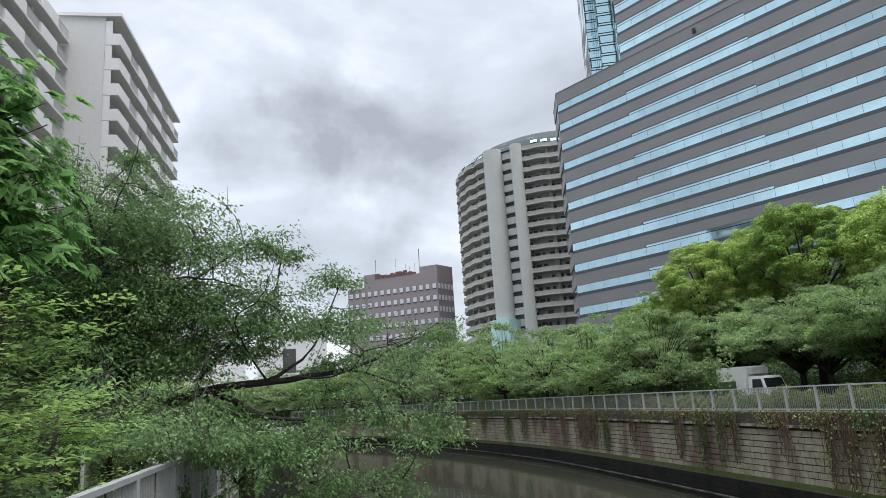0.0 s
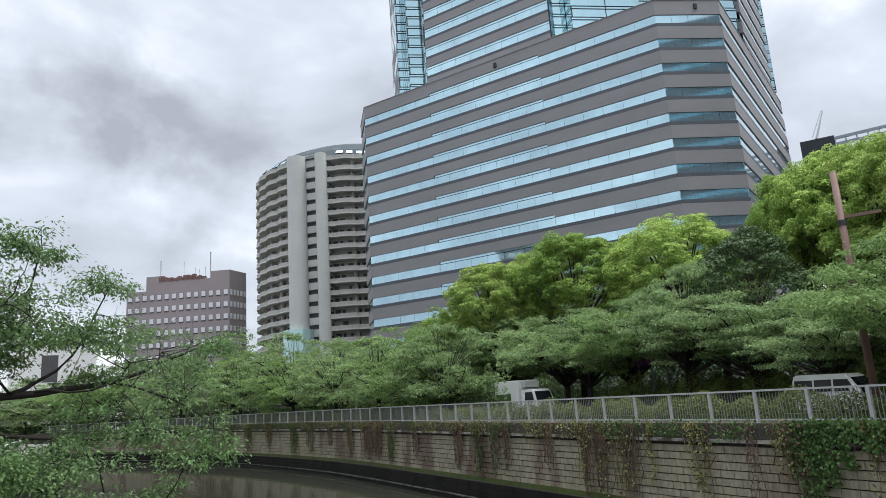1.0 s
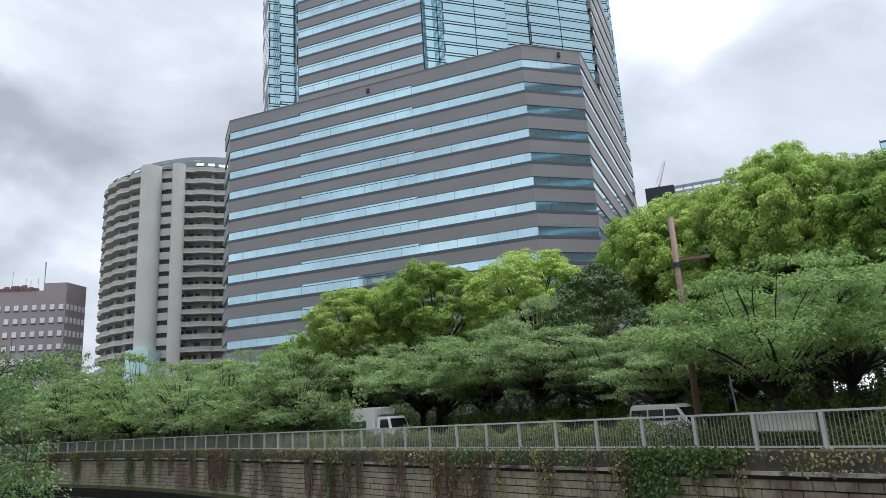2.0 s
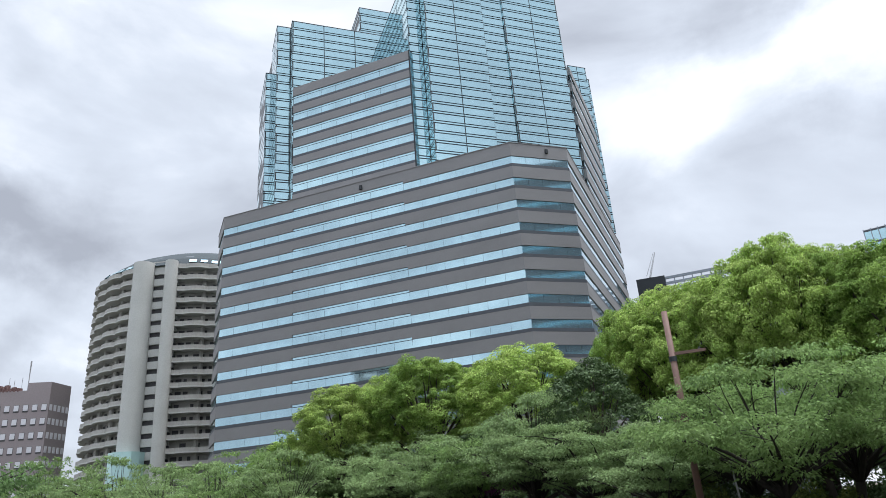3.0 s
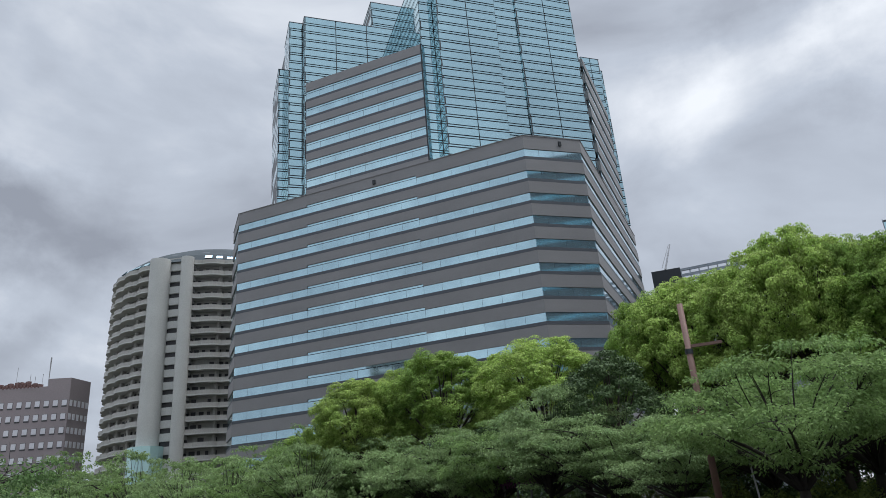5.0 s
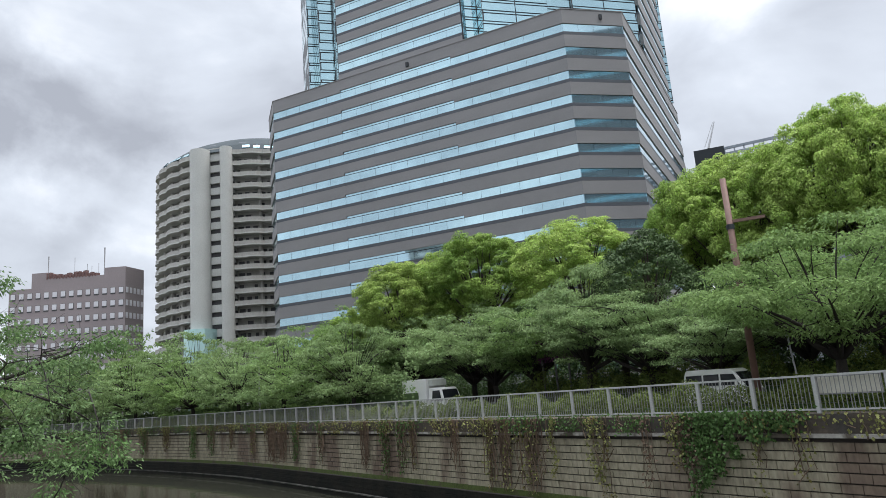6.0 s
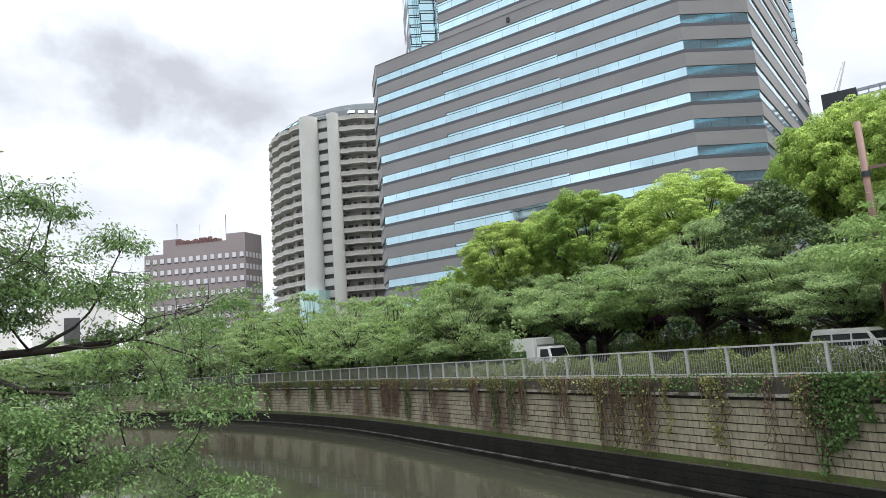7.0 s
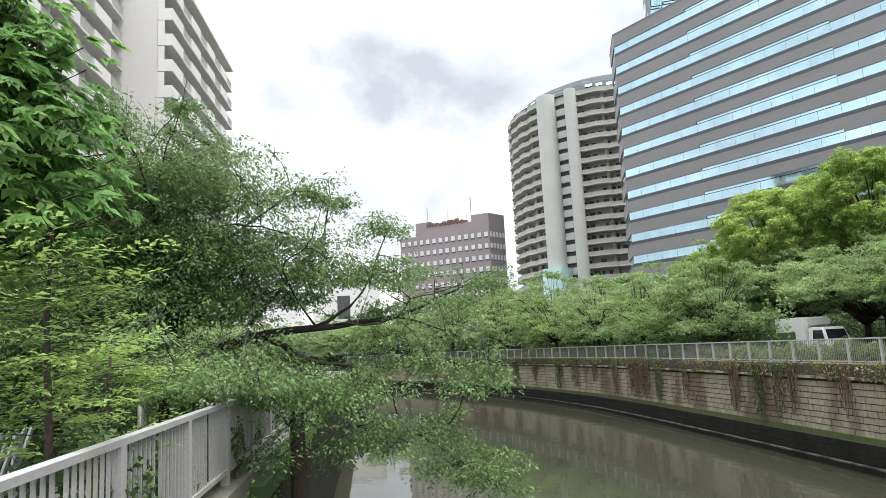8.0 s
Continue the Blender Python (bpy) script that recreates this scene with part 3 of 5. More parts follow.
    mb.prism([((R + 0.6) * c + 3.9 * math.cos(th), (R + 0.6) * s + 3.9 * math.sin(th)) for th in [2 * math.pi * i / 12 for i in range(12)]], 0, 20.6)
    part("glass_entrance", mb, M_TEAL, t, "pale teal glass drum")
    # roof: a metal skirt that leans in from the top ring, glazed in parts, and a shallow dome above
    zr = nf * h

    def skirt(name, r0, z0, r1, z1, a0, a1, material, label="", n=24):
        mb = Mesh()
        for i in range(n + 1):
            ang = radians(rm + a0 + (a1 - a0) * i / n)
            c, s = math.cos(ang), math.sin(ang)
            mb.v += [(r0 * c, r0 * s, z0), (r1 * c, r1 * s, z1), ((r1 - 0.4) * c, (r1 - 0.4) * s, z1 - 0.15), ((r0 - 0.5) * c, (r0 - 0.5) * s, z0)]
        for i in range(n):
            for e in range(4):
                mb.f.append((4 * i + e, 4 * i + 4 + e, 4 * i + 4 + (e + 1) % 4, 4 * i + (e + 1) % 4))
        mb.f += [(3, 2, 1, 0), (4 * n, 4 * n + 1, 4 * n + 2, 4 * n + 3)]
        return part(name, mb, material, t, label)
    skirt("roof_skirt", R - 0.3, zr + 0.1, R - 2.0, zr + 2.2, -180, 180, M_DOME, "blue-grey metal roof skirt", 96)
    skirt("roof_skirt", R - 2.0, zr + 2.2, R - 5.2, zr + 4.6, -180, 180, M_DOME, "", 96)
    skirt("roof_skirt", R - 5.2, zr + 4.6, R - 9.5, zr + 6.6, -180, 180, M_DOME, "", 96)
    skirt("roof_skirt", R - 9.5, zr + 6.6, 2.0, zr + 8.0, -180, 180, M_DOME, "", 96)
    # glass pieces set at random add the broken reflections along the eave
    for a0 in (*range(-90, -40, 5), *range(-10, 60, 5)):
        if random.random() < 0.75:
            z0 = zr - 0.4 + random.uniform(0.0, 0.4)
            skirt("roof_light", R - 0.05, z0 + 0.6, R - 0.8, z0 + 1.5, a0 + random.uniform(0, 0.8), a0 + random.uniform(3.2, 4.8), M_CURTAIN, "tilted roof glazing", 3)
    part("plant_room", ring(R - 6, R - 1.2, zr - 0.6, zr + 1.5, rm - 30, rm - 17, 8), M_CONCD, t, "grey-brown plant room wall between the shafts")
    for a, lift in ((-36, 2.2), (-31, 2.6), (-13, 2.6)):
        skirt("roof_vent", R - 2.7, zr + lift, R - 3.4, zr + lift + 0.7, a, a + 4.0, M_SILL, "small dark roof vent", 3)


round_tower()


# ---- mauve office block ----
def mauve_block():
    def at(azim, dist):
        return (dist * math.cos(radians(azim)), dist * math.sin(radians(azim)))
    A, B = at(58.9, 214), at(51.35, 200)
    e = at(50.05, 206)
    d = (A[0] - B[0], A[1] - B[1])
    back = (e[0] + d[0], e[1] + d[1])
    t = thing("mauve_office_block", "mauve-brown tiled office block with rows of pale windows", "office building", at=(B[0], B[1], -0.4))
    inv = Matrix.Translation((-B[0], -B[1], 0.4))

    def p(name, mb, m, label=""):
        o = part(name, mb, m, t, label)
        o.matrix_parent_inverse = inv
        return o
    zt = 36.6
    body = Mesh().prism([A, B, e, back], -0.4, zt)
    p("wall", body, M_PINK)
    h = 3.42
    for k in range(9):
        z = zt - 1.3 - k * h
        n = 14
        for i in range(n):
            mb = Mesh().slab(lerp2(A, B, (i + 0.25) / n), lerp2(A, B, (i + 0.78) / n), 0.0, 0.12, z - 1.4, z)
            w = p("window", mb, M_PINKW)
            mb = Mesh().slab(lerp2(A, B, (i + 0.22) / n), lerp2(A, B, (i + 0.81) / n), 0.0, 0.06, z - 1.75, z + 0.08)
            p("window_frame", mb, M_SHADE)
        for i in range(5):
            mb = Mesh().slab(lerp2(B, e, (i + 0.2) / 5), lerp2(B, e, (i + 0.75) / 5), 0.0, 0.12, z - 1.5, z)
            p("window", mb, M_PINKW)
    p("roof_house", Mesh().prism([lerp2(A, B, 0.82), B, e, lerp2(back, e, 0.82)], zt, zt + 4.3), M_PINK, "windowless plant room")
    p("roof_house", Mesh().prism([lerp2(A, B, 0.19), lerp2(A, B, 0.33), lerp2(back, e, 0.33), lerp2(back, e, 0.19)], zt, zt + 4.1), M_PINK)
    p("roof_house", Mesh().prism([lerp2(A, B, 0.33), lerp2(A, B, 0.82), lerp2(back, e, 0.82), lerp2(back, e, 0.33)], zt, zt + 2.4), M_PINK)
    for k in range(16):
        f = 0.35 + 0.028 * k
        x, y = lerp2(A, B, f)
        hh = 2.5 + random.uniform(0.5, 1.7)
        p("roof_plant", Mesh().box(x - 0.5, y + 0.6, zt + 2.2, x + random.uniform(0.1, 0.8), y + 1.8, zt + hh), M_PINKD, "dull red rooftop plant")
    for f, hgt, r in ((0.32, 8.8, 0.16), (0.81, 10.2, 0.2), (0.55, 8.0, 0.07), (0.66, 6.0, 0.07), (0.7, 5.4, 0.07), (0.76, 6.0, 0.07)):
        x, y = lerp2(A, B, f)
        p("antenna", Mesh().tube([(x + 1, y + 1, zt + 2), (x + 1, y + 1, zt + hgt * 0.6), (x + 1, y + 1, zt + hgt)], [r * 0.5, r * 0.6, r], 6), M_METAL)


mauve_block()


# ---- slab apartment block on the near bank ----
def slab_block():
    u, n = (0.4990, 0.8666), (0.8666, -0.4990)
    c0 = (15.7, 69.4)
    t = thing("slab_apartment_block", "pale grey slab apartment block with rows of white balconies", "apartment building", at=(*c0, 0))

    def pt(s, o):
        return (c0[0] + u[0] * s + n[0] * o, c0[1] + u[1] * s + n[1] * o)
    inv = Matrix.Translation((-c0[0], -c0[1], 0))

    def p(name, mb, m, label=""):
        ob = part(name, mb, m, t, label)
        ob.matrix_parent_inverse = inv
        return ob
    ZT, h = 42.2, 2.76
    p("wall", Mesh().prism([pt(0, -1.4), pt(27, -1.4), pt(27, -16), pt(0, -16)], 0, ZT), M_APT, "blank rendered gable wall")
    p("wall", Mesh().prism([pt(-40, -6.2), pt(0.02, -6.2), pt(0.02, -17), pt(-40, -17)], 0, ZT - 0.5), M_APT)
    p("roof", Mesh().prism([pt(-0.25, 0.15), pt(27.2, 0.15), pt(27.2, -16.2), pt(-0.25, -16.2)], ZT, ZT + 0.35), M_APTP)
    for k in range(15):
        z = ZT - 2.9 - k * h
        for s0, s1, o in ((0.0, 27.0, 0.0), (-40.0, -0.1, -4.8)):
            p("balcony_slab", Mesh().slab(pt(s0, o), pt(s1, o), -1.5, 0.0, z - 0.22, z), M_APT)
            n_b = round((s1 - s0) / 6.5)
            for i in range(n_b):
                a, b = s0 + (s1 - s0) * i / n_b, s0 + (s1 - s0) * (i + 1) / n_b
                mid = a + (b - a) * 0.55
                p("balcony_panel", Mesh().slab(pt(a, o), pt(mid, o), -0.12, 0.06, z - 0.2, z + 1.05), M_APTP)
                mb = Mesh()
                mb.slab(pt(mid, o), pt(b, o), -0.1, -0.04, z + 1.0, z + 1.06)
                m_n = int((b - mid) / 0.14)
                for j in range(m_n):
                    mb.slab(pt(mid + j * 0.14, o), pt(mid + j * 0.14 + 0.05, o), -0.09, -0.05, z + 0.05, z + 1.0)
                p("balcony_railing", mb, M_RAIL)["kind"] = "stuff"
                p("partition", Mesh().slab(pt(a, o), pt(a + 0.08, o), -1.45, -0.75, z, z + 2.5), M_APTP)
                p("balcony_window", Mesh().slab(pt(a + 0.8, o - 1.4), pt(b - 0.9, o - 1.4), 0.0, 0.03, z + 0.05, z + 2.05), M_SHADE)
            if s0 == 0.0:
                p("balcony_panel", Mesh().slab(pt(0.0, o), pt(0.0, o - 1.4), -0.02, 0.06, z - 0.2, z + 1.05), M_APTP)


slab_block()

# low white buildings upstream
def white_block(a0, a1, dist, z0, z1, depth=9.0, win=None):
    p0 = (dist * math.cos(radians(a0)), dist * math.sin(radians(a0)))
    p1 = (dist * math.cos(radians(a1)), dist * math.sin(radians(a1)))
    t = thing("white_building", "low plain white rendered building with a dark window", "building", at=(*p0, 0))
    inv = Matrix.Translation((-p0[0], -p0[1], 0))
    d = Vector((p1[0] - p0[0], p1[1] - p0[1])).normalized()
    n = (-d.y, d.x)
    q = [p0, p1, (p1[0] + n[0] * depth, p1[1] + n[1] * depth), (p0[0] + n[0] * depth, p0[1] + n[1] * depth)]
    o = part("wall", Mesh().prism(q, z0, z1), M_WHITE, t)
    o.matrix_parent_inverse = inv
    o = part("roof_edge", Mesh().slab(p0, p1, -0.3, 0.15, z1, z1 + 0.2), M_CONC, t)
    o.matrix_parent_inverse = inv
    if win:
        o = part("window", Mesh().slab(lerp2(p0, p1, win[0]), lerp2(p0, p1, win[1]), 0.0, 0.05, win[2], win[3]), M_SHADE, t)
        o.matrix_parent_inverse = inv


white_block(66.3, 60.8, 156, -0.4, 17.0, 12, (0.36, 0.55, 9.4, 14.6))
white_block(71.5, 67.2, 190, -0.4, 15.5, 12)


# far office roof and crane behind the trees
def far_office():
    def at(a, d):
        return (d * math.cos(radians(a)), d * math.sin(radians(a)))
    A, B, C = at(4.5, 190), at(2.2, 190), at(-6.5, 190)
    t = thing("far_office_building", "distant dark office roof with louvred plant screen", "building", at=(*A, 0))
    inv = Matrix.Translation((-A[0], -A[1], 0))

    def p(name, mb, m):
        o = part(name, mb, m, t)
        o.matrix_parent_inverse = inv
    p("wall", Mesh().prism([A, B, at(2.2, 215), at(4.5, 215)], 0, 59.0), M_DARK)
    for k in range(6):
        p("louvre", Mesh().slab(B, C, -0.8, 0.0, 50.2 + k * 1.55, 50.8 + k * 1.55), M_FAR)
    for k in range(13):
        q = lerp2(B, C, (k + 0.02) / 12.2)
        p("louvre_post", Mesh().box(q[0] + 0.1, q[1] - 0.15, 49.0, q[0] + 0.45, q[1] + 0.15, 58.6), M_FAR)
    p("wall", Mesh().slab(B, C, -12.0, -1.2, 0, 54.6), M_FAR)
    c0 = at(3.35, 190)
    crane = thing("roof_crane", "thin luffing crane jib on a distant roof", "crane", at=(*c0, 59))
    part("jib", Mesh().tube([(0, 0, 0), (1.5, -2.4, 7.5)], [0.35, 0.18], 4), M_METAL, crane)
    part("stay", Mesh().tube([(-0.3, 0.8, 0.5), (1.5, -2.0, 7.5)], [0.12, 0.1], 4), M_METAL, crane)


far_office()
tq = thing("distant_tower", "distant blue glass tower top", "building", at=(250 * math.cos(radians(-14.6)), 250 * math.sin(radians(-14.6)), 0), rz=-14.6)
part("wall", Mesh().box(-8, -9, 0, 8, 9, 75.5), M_CURTAIN, tq, "blue glass skin")
for k in range(10):
    part("fin", Mesh().box(-8.25, -9.1 + k * 2.0, 0, -8.0, -8.85 + k * 2.0, 75.9), M_FAR, tq)
for k in range(6):
    part("floor_line", Mesh().box(-8.15, -9.0, 55.0 + k * 4.0, -7.9, 9.0, 55.6 + k * 4.0), M_SILL, tq)


def banded_block(name, label, poly, height, wall, glass, floor, win, pane_label=""):
    """A plain building seen from afar or in reflections: window bands between wall bands on every side."""
    cx, cy = poly[0]
    t = thing(name, label, "building", at=(cx, cy, -0.4))
    loc = [(x - cx, y - cy) for x, y in poly]
    part("core", Mesh().prism(loc, 0, height), glass, t, pane_label)
    k = int(height / floor)
    for i in range(k + 1):
        z0 = i * floor
        z1 = min(z0 + floor - win, height + 0.6)
        mb = Mesh()
        for a, b in zip(loc, loc[1:] + loc[:1]):
            mb.slab(a, b, -0.2, 0.12, z0, z1)
        part("wall_band", mb, wall, t)
    return t


# mostly unseen; its wide dark bands darken the reflection in the chamfer windows
banded_block("glass_tower", "tall pale green glass tower with dark floor lines", [(70.1, -26.8), (50.0, -70.0), (94.0, -94.0), (112.0, -45.5)], 84.0, M_SILL, M_CURTAIN, 3.9, 1.3, "pale green glass skin")
# unseen blocks, added to darken reflections in the tower's lower windows
for x0, y0, x1, y1, hh in ((-46.0, 118.0, -16.0, 138.0, 19.0), (-40.0, 146.0, -9.0, 162.0, 23.5), (-34.0, 168.0, -7.0, 186.0, 17.0)):
    banded_block("mid_rise_block", "unseen grey mid-rise block added for window reflections", [(x0, y1), (x0, y0), (x1, y0), (x1, y1)], hh, M_CONCD, M_SHADE, 3.0, 1.5)


# ---- foliage ----
RNG = np.random.default_rng(7)


def leaf_data(name, material, c, d, n, length, width, fold=0.25):
    """Many single leaves as one mesh: centres c, pointing d, facing n (arrays), each a folded rhombus."""
    k = len(c)
    d = d / np.linalg.norm(d, axis=1, keepdims=True)
    s = np.cross(d, n)
    s /= np.linalg.norm(s, axis=1, keepdims=True) + 1e-9
    n = np.cross(s, d)
    L = (length * RNG.uniform(0.65, 1.25, (k, 1)))
    W = L * (width / length) * 0.5
    base, tip = c - d * L * 0.5, c + d * L * 0.5 - n * L * 0.12
    mid = c - d * L * 0.04 + n * W * fold
    v = np.stack([base, mid + s * W, tip, mid - s * W], axis=1).reshape(-1, 3)
    me = bpy.data.meshes.new(name)
    me.vertices.add(4 * k)
    me.vertices.foreach_set("co", v.astype(np.float32).ravel())
    me.loops.add(4 * k)
    me.loops.foreach_set("vertex_index", np.arange(4 * k, dtype=np.int32))
    me.polygons.add(k)
    me.polygons.foreach_set("loop_start", np.arange(0, 4 * k, 4, dtype=np.int32))
    me.materials.append(material)
    me.update(calc_edges=True)
    return me


def rand_dirs(k, up=0.0, flat=1.0):
    v = RNG.normal(size=(k, 3))
    v[:, 2] = v[:, 2] * flat + up
    return v / np.linalg.norm(v, axis=1, keepdims=True)


def pad_leaves(pads, density, length, clump=0.35, droop=0.3, thick=0.22, per=9):
    """Leaves of flat sprays: pads of (x, y, z, radius); leaves gather in small clusters at twig ends."""
    C, D, Nn = [], [], []
    for x, y, z, r in pads:
        k = max(4, int(density * r * r / per))
        a = RNG.uniform(0, 2 * np.pi, k)
        q = r * np.sqrt(RNG.uniform(0, 1, k)) * RNG.uniform(0.85, 1.18, k)
        zz = z + RNG.normal(0, thick * r, k) - 0.16 * (q / r) ** 2 * r
        cl = np.stack([x + q * np.cos(a), y + q * np.sin(a), zz], 1)
        cl = np.repeat(cl, per, axis=0)
        off = RNG.normal(0, 1, cl.shape) * np.array([clump, clump, clump * 0.45]) * 0.5
        C.append(cl + off)
        out = off + 0.3 * np.stack([np.cos(np.repeat(a, per)), np.sin(np.repeat(a, per)), np.zeros(k * per)], 1) * clump
        out[:, 2] -= droop * clump
        D.append(out + 1e-4)
        Nn.append(rand_dirs(k * per, 1.4, 0.6))
    return np.concatenate(C), np.concatenate(D), np.concatenate(Nn)


def limb(mb, p0, p1, r0, r1, bend=0.25, steps=5, sides=5):
    p0, p1 = Vector(p0), Vector(p1)
    d = p1 - p0
    o = Vector(RNG.normal(size=3)) * d.length * bend * 0.4
    o.z += d.length * bend * 0.5
    pts = [p0 + d * t + o * (4 * t * (1 - t)) * 0.5 for t in [i / steps for i in range(steps + 1)]]
    mb.tube(pts, [r0 + (r1 - r0) * i / steps for i in range(steps + 1)], sides)
    return pts


def cherry_tree(name, label, height, radius, material, leaves, seed, lean=(0, 0), leaf=0.165, low=0.57, skirt=0):
    """A spreading cherry: forked trunk, low arching limbs, flat layered sprays."""
    global RNG
    RNG = np.random.default_rng(seed)
    t = thing(name, label, "tree")
    wood = Mesh()
    fork = Vector((lean[0] * 0.3, lean[1] * 0.3, height * 0.26))
    wood.tube([(0, 0, -0.2), (lean[0] * 0.1 + 0.05, lean[1] * 0.1, height * 0.12), tuple(fork)], [0.24, 0.19, 0.17], 8)
    pads = []
    n = 11
    for i in range(n):
        a = 2 * math.pi * (i + RNG.uniform(-0.3, 0.3)) / n
        rr = radius * RNG.uniform(0.6, 1.0)
        zz = height * RNG.uniform(low, 0.88) * (1.08 - 0.22 * rr / radius)
        tip = Vector((lean[0] + rr * math.cos(a), lean[1] + rr * math.sin(a), zz))
        pts = limb(wood, fork, tip, 0.11, 0.022, 0.35, 7)
        for f in (3, 4, 5, 6, 7):
            p = pts[f]
            for _ in range(2):
                q = p + Vector(RNG.normal(size=3)) * radius * 0.16
                q.z = p.z + RNG.uniform(-0.35, 0.6)
                limb(wood, p, q, 0.022, 0.008, 0.2, 3, 3)
                pads.append((q.x, q.y, q.z + 0.05, radius * RNG.uniform(0.11, 0.2)))
    for _ in range(skirt):
        a, rr = RNG.uniform(0, 6.28), radius * RNG.uniform(0.5, 0.95)
        z = height * RNG.uniform(0.2, 0.42)
        p = Vector((lean[0] + rr * math.cos(a), lean[1] + rr * math.sin(a), z))
        limb(wood, fork, p, 0.05, 0.012, 0.35, 5, 4)
        pads.append((p.x, p.y, p.z, radius * RNG.uniform(0.16, 0.26)))
    for _ in range(34):
        a, rr = RNG.uniform(0, 6.28), radius * 1.02 * math.sqrt(RNG.uniform())
        z = height * (1.0 - 0.42 * (rr / radius) ** 2) - RNG.uniform(0.0, 0.7)
        p = Vector((lean[0] + rr * math.cos(a), lean[1] + rr * math.sin(a), z))
        limb(wood, fork + Vector((0, 0, 0.3)), p, 0.05, 0.008, 0.2, 5, 3)
        pads.append((p.x, p.y, p.z, radius * RNG.uniform(0.1, 0.2)))
    part("trunk", wood, M_BARKD, t, "dark forked trunk and limbs", smooth=True)
    tot = sum(p[3] ** 2 for p in pads)
    c, d, nn = pad_leaves(pads, leaves / tot, leaf, clump=0.3, droop=0.35, thick=0.1, per=12)
    part("crown", leaf_data("crown", material, c, d, nn, leaf, leaf * 0.45), None, t)
    return t


def dome_tree(name, label, height, radius, material, leaves, seed, leaf=0.17, billows=84, bottom=0.34):
    """A dense evergreen: billows of leaf clusters over a branched trunk, with gaps between them."""
    global RNG
    RNG = np.random.default_rng(seed)
    t = thing(name, label, "tree")
    wood = Mesh()
    zc = height * (1 + bottom) / 2
    hz = height * (1 - bottom) / 2
    fork = (0.05, 0.1, height * 0.34)
    wood.tube([(0, 0, -0.2), (0.1, 0, height * 0.16), fork], [0.42, 0.32, 0.25], 8)
    C, D, Nn = [], [], []
    per = 13
    k = max(4, int(leaves / billows / per))
    for i in range(billows):
        # even spread over the crown, thinner underneath
        zz = 1.0 - 1.55 * (i + 0.5) / billows
        az = i * 2.39996 + RNG.normal(0, 0.25)
        rr = math.sqrt(max(0.0, 1 - zz * zz))
        u = np.array([rr * math.cos(az), rr * math.sin(az), zz])
        f = RNG.uniform(0.6, 0.84) * (1 + 0.08 * math.sin(3 * az + seed))
        p = np.array([u[0] * radius * f, u[1] * radius * f, zc + u[2] * hz * f])
        r = radius * RNG.uniform(0.2, 0.34)
        if i % 2 == 0:
            mid = (p[0] * 0.4, p[1] * 0.4, fork[2] + (p[2] - fork[2]) * 0.55)
            limb(wood, fork, mid, 0.16, 0.09, 0.1, 3, 5)
            limb(wood, mid, tuple(p), 0.09, 0.025, 0.15, 4, 4)
        w = RNG.normal(size=(per, 3)) * 0.8 + u * 0.9 + np.array([0, 0, 0.45])
        w /= np.linalg.norm(w, axis=1, keepdims=True)
        for c in p + w * r * RNG.uniform(0.6, 1.0, (per, 1)) * np.array([1, 1, 0.8]):
            q = RNG.normal(size=(k, 3)) + u * 0.5 + np.array([0, 0, 0.55])
            q /= np.linalg.norm(q, axis=1, keepdims=True)
            rad = r * RNG.uniform(0.3, 0.46) * (1 - np.abs(RNG.normal(0, 0.2, (k, 1))))
            C.append(c + q * rad * np.array([1, 1, 0.75]))
            tang = np.cross(q, RNG.normal(size=(k, 3)))
            D.append(tang + q * 0.35 - np.array([0, 0, 0.25]))
            Nn.append(q + np.array([0, 0, 0.35]) + RNG.normal(0, 0.3, (k, 3)))
    part("trunk", wood, M_BARK, t, smooth=True)
    part("crown", leaf_data("crown", material, np.concatenate(C), np.concatenate(D), np.concatenate(Nn), leaf, leaf * 0.5), None, t)
    return t


def polar(azim, dist, z=ROAD_Z):
    return (dist * math.cos(radians(azim)), dist * math.sin(radians(azim)), z)


def put(ob, x, y, z, rz=0.0, s=1.0, sz=None):
    ob.matrix_world = pose(x, y, z, 0, 0, rz) @ Matrix.Diagonal((s, s, sz or s, 1))
    return ob


def put_copy(ob, x, y, z, rz=0.0, s=1.0, sz=None):
    m = pose(x, y, z, 0, 0, rz) @ Matrix.Diagonal((s, s, sz or s, 1))
    c = copy_thing(ob, Matrix.Identity(4))
    c.matrix_basis = m
    return c


GC = "cherry trees along the far bank"
LC = "spreading green cherry tree with dark limbs by the canal road"
cherries = [cherry_tree("cherry_tree", LC, 7.4, 4.6, M_CHERRY, 40000, 11, leaf=0.145), cherry_tree("cherry_tree", LC, 7.0, 4.3, M_CHERRY, 38000, 12, (0.8, 0.4), 0.145), cherry_tree("cherry_tree", LC, 7.2, 4.6, M_CHERRYL, 40000, 13, (-0.6, 0.5), 0.145), cherry_tree("cherry_tree", LC, 7.2, 4.6, M_CHERRY, 19000, 14, (0.3, -0.5), 0.2, 0.32, 16), cherry_tree("cherry_tree", LC, 7.6, 4.4, M_CHERRYL, 19000, 15, (-0.4, 0.2), 0.2, 0.32, 16)]
for ob in cherries:
    ob["group"] = GC
